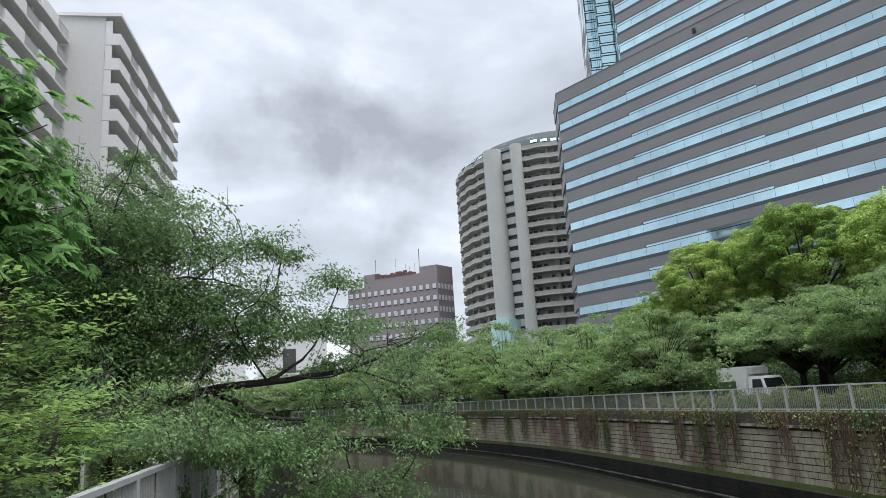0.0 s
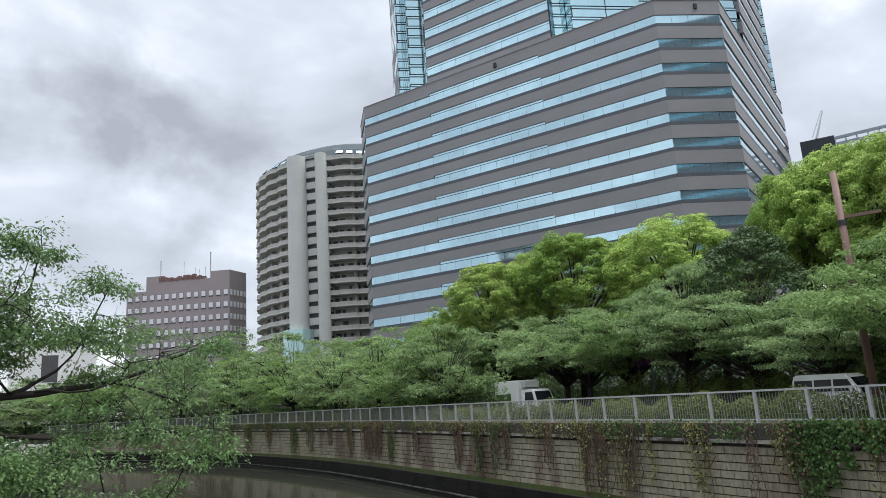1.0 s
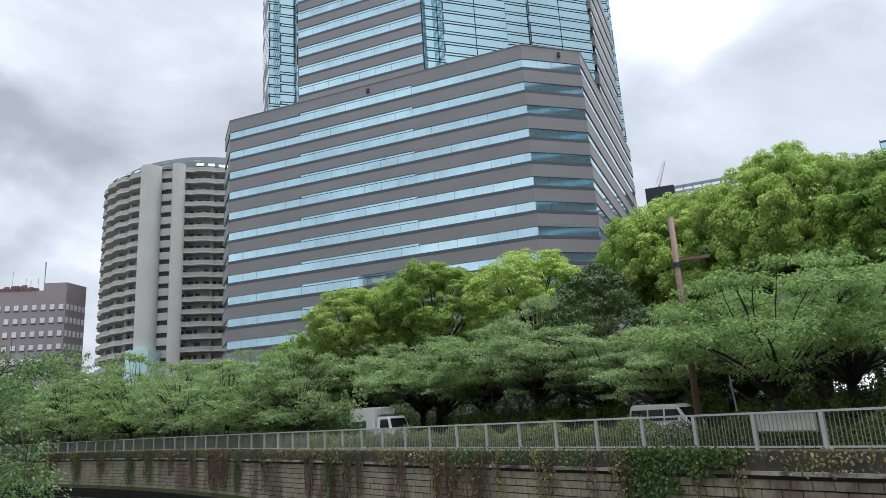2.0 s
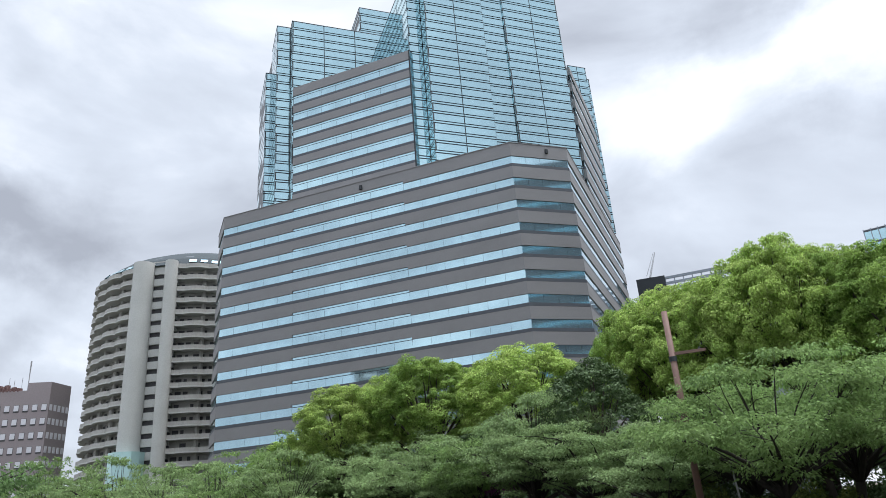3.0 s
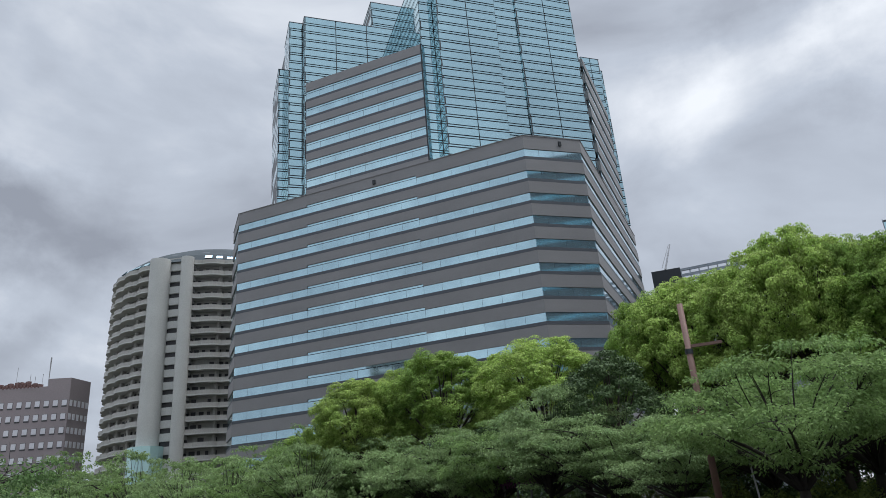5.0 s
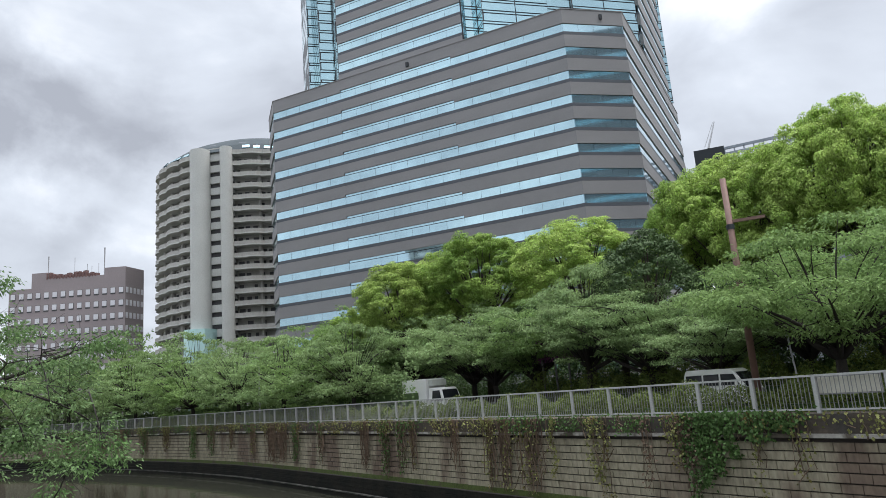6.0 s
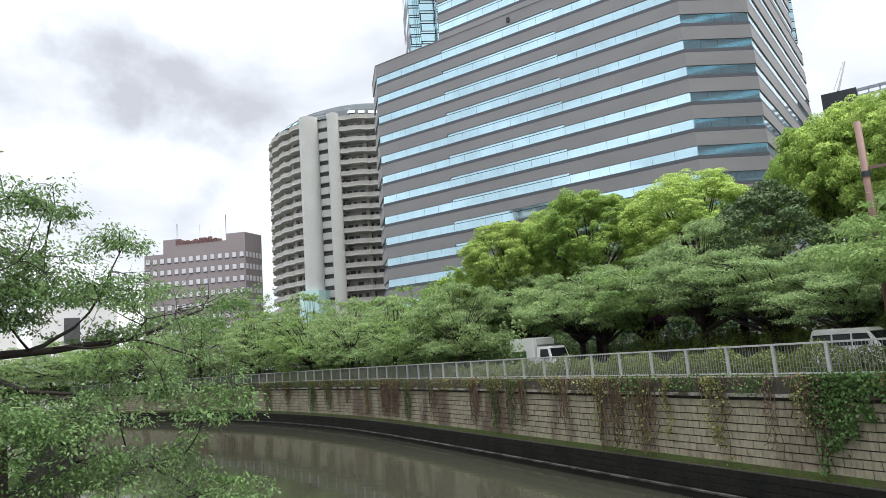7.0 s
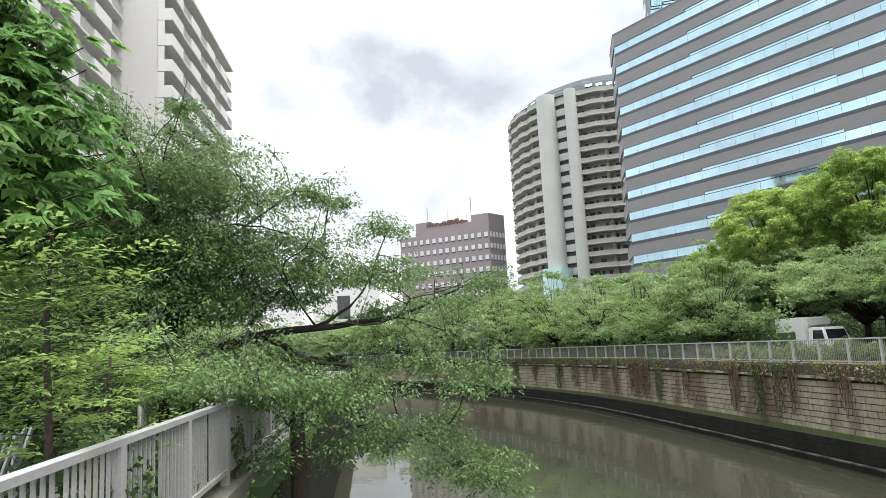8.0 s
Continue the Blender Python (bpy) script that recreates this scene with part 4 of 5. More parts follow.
# (s along the bank, metres inland, variant, turn, scale)
CHERRIES = [(-8.5, 4.2, 2, 30, 1.05, 1.08), (0.7, 3.2, 2, 200, 1.06, 1.0), (-6.0, 13.5, 0, 90, 1.2, 1.2), (1.5, 11.5, 2, 80, 1.1, 1.18), (6.5, 13.0, 2, 10, 0.95, 1.03), (10.5, 11.5, 1, 140, 0.95, 0.86), (14.5, 11.0, 0, 60, 1.1, 0.97), (19.0, 10.5, 1, 250, 1.12, 1.29), (27.0, 10.0, 0, 300, 1.0, 1.0), (24.5, 11.0, 2, 170, 1.15, 1.11), (30.0, 10.5, 0, 20, 1.15, 1.1), (35.5, 3.5, 3, 100, 0.9, 1.08), (37.0, 10.0, 1, 230, 1.15, 1.19), (40.0, 3.2, 4, 330, 0.9, 1.02), (44.0, 9.5, 4, 120, 1.12, 1.42), (47.0, 3.0, 3, 50, 0.95, 1.13), (52.0, 8.5, 4, 190, 1.15, 1.28), (55.0, 2.8, 3, 280, 1.0, 1.2), (61.0, 7.5, 3, 70, 1.2, 1.23), (64.0, 2.6, 4, 10, 1.05, 1.03), (71.0, 6.5, 3, 160, 1.25, 1.57), (77.0, 2.6, 3, 300, 1.1, 1.24), (84.0, 6.0, 4, 90, 1.3, 1.68), (92.0, 3.0, 3, 200, 1.2, 1.46), (100.0, 5.0, 3, 20, 1.35, 1.5), (110.0, 3.0, 4, 130, 1.4, 1.43), (45.0, 16.0, 3, 40, 1.15, 1.47), (58.0, 15.0, 3, 140, 1.25, 1.22), (72.0, 14.0, 3, 240, 1.3, 1.35), (88.0, 13.0, 4, 340, 1.4, 1.57), (118.0, 4.0, 4, 70, 1.35, 1.35), (126.0, 4.0, 3, 170, 1.3, 1.2), (134.0, 4.5, 3, 260, 1.4, 1.4), (143.0, 4.0, 4, 10, 1.3, 1.25), (152.0, 4.5, 3, 100, 1.4, 1.35), (162.0, 4.0, 3, 200, 1.4, 1.3), (173.0, 4.5, 4, 300, 1.4, 1.3), (185.0, 4.0, 3, 40, 1.5, 1.4)]
used = set()
for s, off, k, turn, sc, *sz in CHERRIES:
    (x, y), _ = far_point(s, off)
    if k in used:
        put_copy(cherries[k], x, y, ROAD_Z, turn, sc, *sz)
    else:
        put(cherries[k], x, y, ROAD_Z, turn, sc, *sz)
        used.add(k)

GM = "camphor trees behind the road"
camphor = [
    dome_tree("camphor_tree", "rounded yellow-green camphor tree in fresh leaf", 13.5, 4.4, M_CAMPHOR, 96000, 21, 0.15),
    dome_tree("camphor_tree", "rounded mid-green camphor tree", 14.0, 4.2, M_CAMPHORG, 96000, 22, 0.15),
    dome_tree("evergreen_tree", "dark dense evergreen tree", 10.0, 3.4, M_EVERG, 34000, 23, 0.17, 56, 0.12),
]
camphor[0]["group"] = camphor[1]["group"] = GM
# (azimuth, distance, variant, turn, scale, height scale)
DOMES = [
    (29.8, 58, 0, 0, 0.95, 0.96), (27.2, 60, 0, 240, 0.85, 1.02), (22.9, 56, 1, 0, 1.12, 1.05), (14.6, 52, 0, 100, 1.22, 1.02), (9.4, 43, 2, 0, 1.0, 1.1),
    (5.6, 52, 1, 20, 0.76, 1.17), (2.2, 51, 0, 60, 1.1, 1.22), (-2.4, 49, 0, 200, 1.1, 1.25), (-6.2, 47, 0, 300, 0.95, 1.3), (-9.6, 46, 1, 150, 0.62, 1.15),
    (-13.5, 45, 1, 40, 1.1, 1.1), (34.0, 68, 1, 70, 0.85, 0.72), (12.0, 46, 2, 120, 0.9, 0.85), (18.8, 50, 2, 220, 1.0, 0.8), (1.5, 45, 2, 330, 1.0, 0.8), (-6.0, 42, 2, 30, 1.0, 0.75),
]
used = set()
for azim, dist, k, turn, sc, sh in DOMES:
    x, y, z = polar(azim, dist)
    if k in used:
        put_copy(camphor[k], x, y, z, turn, sc, sh)
    else:
        put(camphor[k], x, y, z, turn, sc, sh)
        used.add(k)


# ---- shrubs and hedges on the far bank ----
def hedge(name, label, line, width, height, material, n, z0, leaf=0.12, lumpy=0.25):
    """A clipped or loose hedge along plan points: plain dark inner slab and many leaves."""
    t = thing(name, label, "hedge", at=(*line[0], z0))
    seg = [math.dist(a, b) for a, b in zip(line, line[1:])]
    tot = sum(seg)
    q = RNG.uniform(0, tot, n)
    xy = np.zeros((n, 2))
    acc = 0.0
    for (a, b), L in zip(zip(line, line[1:]), seg):
        m = (q >= acc) & (q <= acc + L)
        f = ((q[m] - acc) / L)[:, None]
        xy[m] = np.array(a) * (1 - f) + np.array(b) * f
        acc += L
    th = RNG.uniform(0, np.pi, n)
    lump = 1 + lumpy * np.sin(q * 2.1) * np.sin(q * 0.83 + 1)
    o = np.cos(th) * width * 0.5 * lump
    z = np.sqrt(np.abs(np.sin(th))) * height * lump * RNG.uniform(0.3, 1.0, n) ** 0.4
    dx = np.array([line[-1][0] - line[0][0], line[-1][1] - line[0][1]])
    dx = dx / np.linalg.norm(dx)
    nx = np.array([dx[1], -dx[0]])
    c = np.concatenate([xy + nx * o[:, None] - np.array(line[0]), z[:, None]], 1)
    nrm = np.concatenate([nx * np.cos(th)[:, None], np.sin(th)[:, None]], 1) + RNG.normal(0, 0.5, (n, 3))
    part("leaves", leaf_data("leaves", material, c, rand_dirs(n, 0.2), nrm, leaf, leaf * 0.6), None, t)
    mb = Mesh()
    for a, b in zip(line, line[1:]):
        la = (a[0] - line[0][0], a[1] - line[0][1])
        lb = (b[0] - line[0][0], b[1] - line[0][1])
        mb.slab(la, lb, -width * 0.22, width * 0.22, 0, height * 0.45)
    part("twig_mass", mb, M_EVERG, t, "plain dark slab inside the hedge")


def bank_line(s0, s1, off, step=6.0):
    k = max(1, int((s1 - s0) / step))
    return [far_point(s0 + (s1 - s0) * i / k, off)[0] for i in range(k + 1)]


hedge("hedge", "low yellow-green clipped hedge behind the railing", bank_line(-10, 24, 2.0), 1.0, 1.3, M_HEDGE, 34000, ROAD_Z, 0.1)
hedge("hedge", "low green clipped hedge behind the railing", bank_line(24, 75, 2.0), 1.0, 1.2, M_HEDGE, 24000, ROAD_Z, 0.13)
hedge("shrub_row", "rounded green azalea shrubs under the trees", bank_line(-12, 26, 11.4), 2.4, 2.0, M_HEDGE, 32000, ROAD_Z, 0.14, 0.5)
hedge("shrub_row", "dark green shrubs under the trees", bank_line(-14, 60, 17.5), 3.0, 2.6, M_EVERG, 30000, ROAD_Z, 0.18, 0.5)
hedge("shrub_row", "tall dark evergreen screen behind the trees", bank_line(-20, 75, 23.0), 3.5, 4.2, M_EVERG, 42000, ROAD_Z, 0.25, 0.35)
hedge("shrub_row", "dark green bank planting upstream", bank_line(60, 225, 7.0), 3.5, 3.4, M_EVERG, 36000, ROAD_Z, 0.22, 0.5)
hedge("shrub_row", "mid-green undergrowth beneath the cherry trees", bank_line(30, 225, 5.6), 3.0, 4.2, M_CHERRY, 40000, ROAD_Z, 0.24, 0.5)
mb = Mesh()
L = bank_line(-14, 45, 11.6)
for a, b in zip(L, L[1:]):
    mb.slab(a, b, -0.15, 0.15, ROAD_Z, ROAD_Z + 0.75)
struct("low_wall", mb, M_KERB, "low grey concrete planter wall", "wall")


# ---- far bank: wall, coping, railing ----
def bank_slab(s0, s1, o0, o1, z0, z1, step=5.0):
    """A continuous course that follows the bank, from o0 to o1 inland and z0 to z1 high."""
    mb = Mesh()
    k = max(1, math.ceil((s1 - s0) / step))
    for i in range(k + 1):
        a, b = far_point(s0 + (s1 - s0) * i / k, o0)[0], far_point(s0 + (s1 - s0) * i / k, o1)[0]
        mb.v += [(*a, z0), (*b, z0), (*b, z1), (*a, z1)]
    for i in range(k):
        o = 4 * i
        for e in range(4):
            mb.f.append((o + e, o + 4 + e, o + 4 + (e + 1) % 4, o + (e + 1) % 4))
    mb.f += [(3, 2, 1, 0), (4 * k, 4 * k + 1, 4 * k + 2, 4 * k + 3)]
    return mb


struct("canal_wall_coping", bank_slab(-30, 235, -0.25, 0.6, -0.5, 0.06, 4.0), M_BEAM, "dark stained concrete coping beam of the canal wall", "wall")
struct("canal_wall_ledge", bank_slab(-30, 235, -0.32, 0.3, -0.62, -0.503, 4.0), M_LEDGE, "narrow pale ledge under the coping", "wall")
canal_wall = struct("canal_wall", bank_slab(-30, 235, -0.12, 1.0, -3.2, -0.63, 4.0), M_JOINT, "canal retaining wall of weathered concrete blocks", "wall")
struct("canal_wall_moss", bank_slab(-30, 235, -0.245, -0.13, -3.22, -2.98, 4.0), M_MOSS, "green algae band above the footing", "wall")
footing = struct("canal_wall_footing", bank_slab(-30, 235, -0.38, 0.5, -4.07, -3.22, 4.0), M_JOINT, "dark wet footing of the canal wall", "wall")
for k, bulge in enumerate((0.05, 0.02, 0.0)):
    part("course", bank_slab(-30, 235, -0.44 - bulge, -0.385, -4.06 + 0.282 * k, -3.80 + 0.282 * k, 4.0), M_FOOT, footing)
struct("canal_wall_toe", bank_slab(-30, 235, -0.75, 0.5, -5.5, -4.09, 4.0), M_FOOT, "dark wet concrete toe at the waterline", "wall")
mb = bank_slab(-30, 235, -0.77, -0.62, -4.13, -4.06, 4.0)
struct("canal_wall_toe_edge", mb, M_TOE, "pale edge of the toe ledge", "wall")


def make_railing():
    t = thing("railing_panel", "grey painted steel railing panel with upright bars", "railing", "railing panels on the far bank")
    part("post", Mesh().box(-0.055, -0.05, 0.06, 0.055, 0.05, 1.14), M_RAIL, t)
    part("top_rail", Mesh().box(-1.0, -0.045, 1.12, 1.0, 0.045, 1.18), M_RAIL, t)
    part("bottom_rail", Mesh().box(-1.0, -0.025, 0.14, 1.0, 0.025, 0.19), M_RAIL, t)
    bar = Mesh().box(-0.009, -0.009, 0.19, 0.009, 0.009, 1.12).data("bar", M_BAR)
    for i in range(16):
        o = part("bar", bar, M_RAIL, t)
        o.location.x = -0.94 + i * 1.88 / 15 + (0.02 if i > 7 else -0.02)
    return t


rail = make_railing()
first = True
for i in range(-6, 62):
    (x, y), ang = far_point(2.0 * i)
    m = pose(x, y, 0.0, 0, 0, ang)
    if first:
        rail.matrix_world = m
        first = False
    else:
        copy_thing(rail, m)


# ---- creepers on the canal wall ----
def creeper(s, width, top, bottom, leaves, material, strands, label, leaf=0.1, off=-0.3, wood=M_VINE):
    """A hanging curtain of vine stems with leaves on it, from the coping down the wall."""
    (x, y), ang = far_point(s)
    t = thing("wall_creeper", label, "creeper", "creepers on the canal wall", at=(x, y, 0), rz=ang)
    mb = Mesh()
    for _ in range(int(2 + strands * 0.75)):
        a = RNG.normal(0, width * 0.33)
        z0, z1 = top, bottom * RNG.uniform(0.3, 1.0) + RNG.normal(0, 0.1)
        n = 5
        w = RNG.uniform(0.008, 0.022)
        pts = [(a + RNG.normal(0, 0.05) * i / n * 2, -off + 0.02 + RNG.uniform(0, 0.10), z0 + (z1 - z0) * i / n) for i in range(n + 1)]
        mb.tube(pts, [w] * (n + 1), 3)
    if mb.v:
        part("stem_tangle", mb, wood, t, "dry brown vine stems")["kind"] = "stuff"
    if leaves:
        f = RNG.uniform(0, 1, leaves) ** 1.3
        c = np.stack([RNG.normal(0, width * 0.36, leaves) * (1 - 0.35 * f) + 0.12 * np.sin(f * 9 + s), -off + RNG.uniform(0.02, 0.2, leaves), top + (bottom - top) * f + RNG.normal(0, 0.06, leaves)], 1)
        d = RNG.normal(0, 0.6, (leaves, 3))
        d[:, 2] -= 0.9
        n_ = np.tile([0.0, 1.0, 0.4], (leaves, 1)) + RNG.normal(0, 0.4, (leaves, 3))
        part("leaves", leaf_data("leaves", material, c, d, n_, leaf, leaf * 0.8), None, t)


# (s, width, bottom, leaves, strands, leafy material)
VINES = [(11.0, 0.35, -2.3, 170, 5, M_IVYY), (8.8, 0.5, -2.2, 160, 5, M_IVYY), (8.3, 0.6, -3.0, 160, 8, M_IVYY), (6.2, 0.5, -2.6, 90, 10, M_VINE), (4.3, 0.9, -1.6, 160, 20, M_VINE), (15.3, 0.7, -3.1, 170, 40, M_IVYY), (14.1, 0.8, -3.1, 120, 60, M_IVYY), (12.6, 1.2, -3.1, 170, 70, M_IVYY), (18.0, 0.6, -2.8, 0, 45, M_IVYY), (21.9, 0.5, -2.6, 60, 36, M_IVYY), (23.1, 0.9, -2.7, 220, 40, M_IVY), (24.9, 0.9, -2.9, 330, 60, M_IVY), (27.3, 0.8, -2.8, 0, 60, M_IVY), (33.5, 0.7, -2.6, 60, 40, M_IVY), (37.5, 1.0, -2.6, 420, 20, M_IVY), (40.0, 1.6, -2.7, 300, 110, M_VINE), (41.9, 1.4, -2.8, 300, 110, M_VINE), (45.6, 0.9, -2.6, 120, 60, M_IVYY), (50.0, 0.8, -2.0, 60, 40, M_IVYY), (54.0, 1.2, -2.6, 300, 40, M_IVY), (57.9, 1.5, -2.8, 700, 30, M_IVY), (64.0, 1.0, -2.2, 160, 50, M_IVYY), (69.1, 1.6, -2.6, 500, 60, M_IVY), (75.0, 2.4, -2.7, 300, 140, M_VINE), (79.0, 2.4, -2.7, 300, 140, M_VINE), (86.0, 2.4, -2.5, 260, 120, M_VINE), (0.5, 0.6, -2.0, 60, 8, M_IVYY), (2.0, 0.3, -2.4, 50, 4, M_IVYY)]
for s, w, bt, nl, st, m in VINES:
    creeper(s, w, 0.08, bt, nl, m, st, "brown hanging creeper on the canal wall" if m is M_VINE else "creeper with yellow and green leaves on the canal wall", 0.11)
# the large ivy mass and the fringe along the coping
IVY = "large dark green ivy mass over the canal wall"
creeper(4.35, 0.55, 0.1, -2.95, 330, M_IVY, 8, IVY, 0.12)
creeper(3.9, 0.6, 0.12, -2.2, 520, M_IVY, 8, IVY, 0.13)
creeper(3.4, 0.6, 0.12, -1.75, 440, M_IVY, 6, IVY, 0.13)
creeper(2.8, 0.7, 0.15, -1.25, 330, M_IVY, 5, IVY, 0.13)
creeper(1.9, 0.9, 0.16, -0.75, 320, M_IVY, 3, IVY, 0.13)
creeper(1.0, 1.2, 0.16, -0.4, 260, M_IVY, 2, IVY, 0.13)
creeper(4.9, 0.8, 0.1, -1.7, 150, M_IVYY, 10, "yellowing ivy beside the large ivy mass", 0.11)
creeper(1.9, 0.2, 0.1, -1.9, 40, M_IVYY, 2, "single trailing ivy strand", 0.09)
for s in range(-6, 90, 3):
    creeper(s + 1.0, 2.6, 0.14, -0.35 - 0.35 * RNG.uniform(), int(90 + 190 * RNG.uniform()), M_IVYY if RNG.uniform() < 0.6 else M_IVY, 4, "thin creeper fringe along the wall coping", 0.11)


# ---- near bank: railing, walk, trees ----
def near_railing():
    t = thing("near_railing_panel", "white-painted steel railing panel with flat bars and heavy top rail", "railing", "white railing panels on the near bank")
    part("post", Mesh().box(-0.06, -0.05, -0.02, 0.06, 0.05, 1.0), M_RAILW, t)
    part("top_rail", Mesh().box(-1.0, -0.05, 1.0, 1.0, 0.05, 1.055), M_RAILW, t)
    part("bottom_rail", Mesh().box(-1.0, -0.03, 0.12, 1.0, 0.03, 0.18), M_RAILW, t)
    bar = Mesh().box(-0.012, -0.012, 0.18, 0.012, 0.012, 1.0).data("bar", M_RAILW)
    for i in range(16):
        o = part("bar", bar, M_RAILW, t)
        o.location.x = -0.9 + i * 1.8 / 15
    return t


nr = near_railing()
nang = math.degrees(math.atan2(U.y, U.x))
first = True
for i in range(-1, 14):
    p = NB + U * (2.0 * i + 0.35)
    m = pose(p.x, p.y, 0.0, 0, 0, nang)
    if first:
        nr.matrix_world = m
        first = False
    else:
        copy_thing(nr, m)
mb = Mesh()
a, b = NB - U * 4, NB + U * 60
mb.slab(tuple(a), tuple(b), 0.15, 0.28, -5.5, -0.35)
struct("near_bank_wall", mb, M_FOOT, "dark stained wall of the near bank", "wall")


def near_cherry():
    global RNG
    RNG = np.random.default_rng(31)
    t = thing("old_cherry_tree", "old leaning cherry tree with dark limbs reaching over the canal", "tree", at=(2.6, 12.4, 0))
    inv = Matrix.Translation((-2.6, -12.4, 0))
    wood = Mesh()
    limbs = [
        ([(2.6, 12.4, -0.1), (2.74, 12.27, 1.3), (2.8, 12.15, 2.37), (2.94, 12.01, 3.11), (2.23, 12.07, 4.79), (2.91, 11.92, 6.0)], 0.14, 0.006),
        ([(2.72, 12.17, 1.5), (3.86, 11.64, 1.94), (4.9, 11.23, 2.08), (6.26, 10.87, 2.23), (7.33, 10.78, 2.63), (8.23, 10.61, 2.95)], 0.15, 0.008),
        ([(3.86, 11.64, 1.94), (4.3, 11.27, 1.82), (4.73, 10.87, 1.51), (6.08, 10.63, 1.34), (7.13, 10.43, 1.38)], 0.09, 0.012),
        ([(2.94, 12.01, 3.11), (3.7, 11.69, 3.77), (4.85, 11.47, 4.62)], 0.07, 0.01),
        ([(4.9, 11.23, 2.08), (5.7, 11.07, 2.65), (6.23, 10.89, 3.88)], 0.05, 0.008),
        ([(3.86, 11.64, 2.2), (5.02, 11.4, 3.5), (5.26, 11.29, 4.4)], 0.05, 0.008),
        ([(4.3, 11.27, 1.82), (4.95, 10.55, 0.78), (5.95, 9.78, 0.28), (6.81, 8.93, -0.52)], 0.05, 0.01),
        ([(2.23, 12.07, 4.79), (1.69, 11.95, 5.64), (1.35, 11.89, 5.94)], 0.05, 0.01),
        ([(2.8, 12.15, 2.4), (1.9, 12.0, 3.3), (1.2, 11.8, 4.2)], 0.09, 0.02),
        ([(6.26, 10.87, 2.23), (6.9, 10.5, 2.0), (7.6, 10.1, 1.5), (8.0, 9.9, 0.9)], 0.03, 0.006),
    ]
    limbs += [
        ([(2.72, 12.17, 1.9), (2.46, 11.42, 3.03), (2.4, 11.35, 3.55)], 0.07, 0.045),
        ([(2.4, 11.35, 3.55), (2.15, 11.1, 4.02), (2.03, 11.0, 4.51), (1.73, 10.88, 5.09), (1.49, 10.81, 5.41)], 0.045, 0.006),
        ([(2.15, 11.1, 4.0), (2.31, 10.8, 4.66), (2.47, 10.52, 5.39), (2.52, 10.36, 5.79)], 0.024, 0.004),
        ([(2.4, 11.3, 3.5), (2.84, 10.92, 3.63), (3.56, 10.69, 3.7), (4.22, 10.48, 3.5)], 0.04, 0.007),
        ([(4.9, 11.23, 2.08), (4.0, 10.44, 2.94), (4.31, 10.26, 3.29), (4.45, 10.13, 3.63), (4.54, 9.98, 4.11)], 0.024, 0.004),
        ([(5.13, 10.95, 2.12), (5.6, 9.9, 2.12), (5.83, 9.58, 2.42), (6.36, 9.21, 2.57), (6.79, 8.86, 2.81)], 0.024, 0.004),
    ]
    nodes = []
    for pts, r0, r1 in limbs:
        # smooth each limb a little
        P = [Vector(p) for p in pts]
        out = []
        for i in range(len(P) - 1):
            a, b, c, d = P[max(i - 1, 0)], P[i], P[i + 1], P[min(i + 2, len(P) - 1)]
            for k in range(4):
                f = k / 4
                out.append(0.5 * (2 * b + (c - a) * f + (2 * a - 5 * b + 4 * c - d) * f * f + (3 * b - a - 3 * c + d) * f ** 3) + Vector(RNG.normal(size=3)) * 0.012)
        out.append(P[-1])
        n = len(out)
        wood.tube(out, [r0 + (r1 - r0) * (i / (n - 1)) ** 0.5 for i in range(n)], 7)
        nodes += out[2:]
    pads = [(2.23, 12.06, 4.51, 1.3), (3.03, 12.4, 4.96, 1.1), (3.7, 11.69, 4.41, 0.9), (4.5, 11.37, 3.6, 0.6), (5.4, 11.51, 3.2, 0.55), (5.81, 10.79, 3.0, 0.4), (1.84, 12.13, 3.65, 1.3), (2.83, 11.94, 3.57, 1.3), (3.87, 11.64, 3.18, 1.2), (5.12, 11.68, 3.1, 0.6), (6.4, 11.14, 2.9, 0.5), (4.7, 11.3, 2.6, 0.4), (5.9, 10.9, 2.3, 0.3), (7.35, 11.01, 2.55, 0.7), (2.08, 11.58, 2.69, 1.3), (3.04, 12.0, 2.6, 1.0), (4.03, 12.0, 2.75, 0.6), (2.45, 11.0, 1.63, 0.9), (3.38, 10.75, 1.5, 1.0), (4.17, 10.46, 1.2, 0.8), (5.01, 10.63, 1.05, 0.7), (6.08, 10.63, 1.44, 0.7), (7.19, 10.51, 1.38, 0.6), (7.28, 9.83, 1.08, 0.5), (4.9, 9.8, 0.3, 0.55), (5.84, 9.61, 0.39, 0.7), (6.41, 9.23, -0.16, 0.7), (6.81, 8.93, -0.52, 0.5), (4.47, 10.33, 1.0, 0.6), (8.1, 10.65, 2.8, 0.35), (2.9, 11.95, 5.9, 0.22), (1.4, 11.9, 5.5, 0.6), (4.85, 11.47, 4.5, 0.3), (6.2, 10.9, 3.8, 0.3), (5.26, 11.29, 4.3, 0.3), (1.3, 11.8, 4.4, 0.9), (0.9, 11.9, 3.0, 1.0), (1.2, 11.6, 2.0, 0.9), (2.9, 9.4, 1.32, 0.45), (3.6, 9.3, 1.25, 0.5), (4.4, 9.3, 1.0, 0.45), (2.2, 9.4, 1.35, 0.45)]
    tips = []
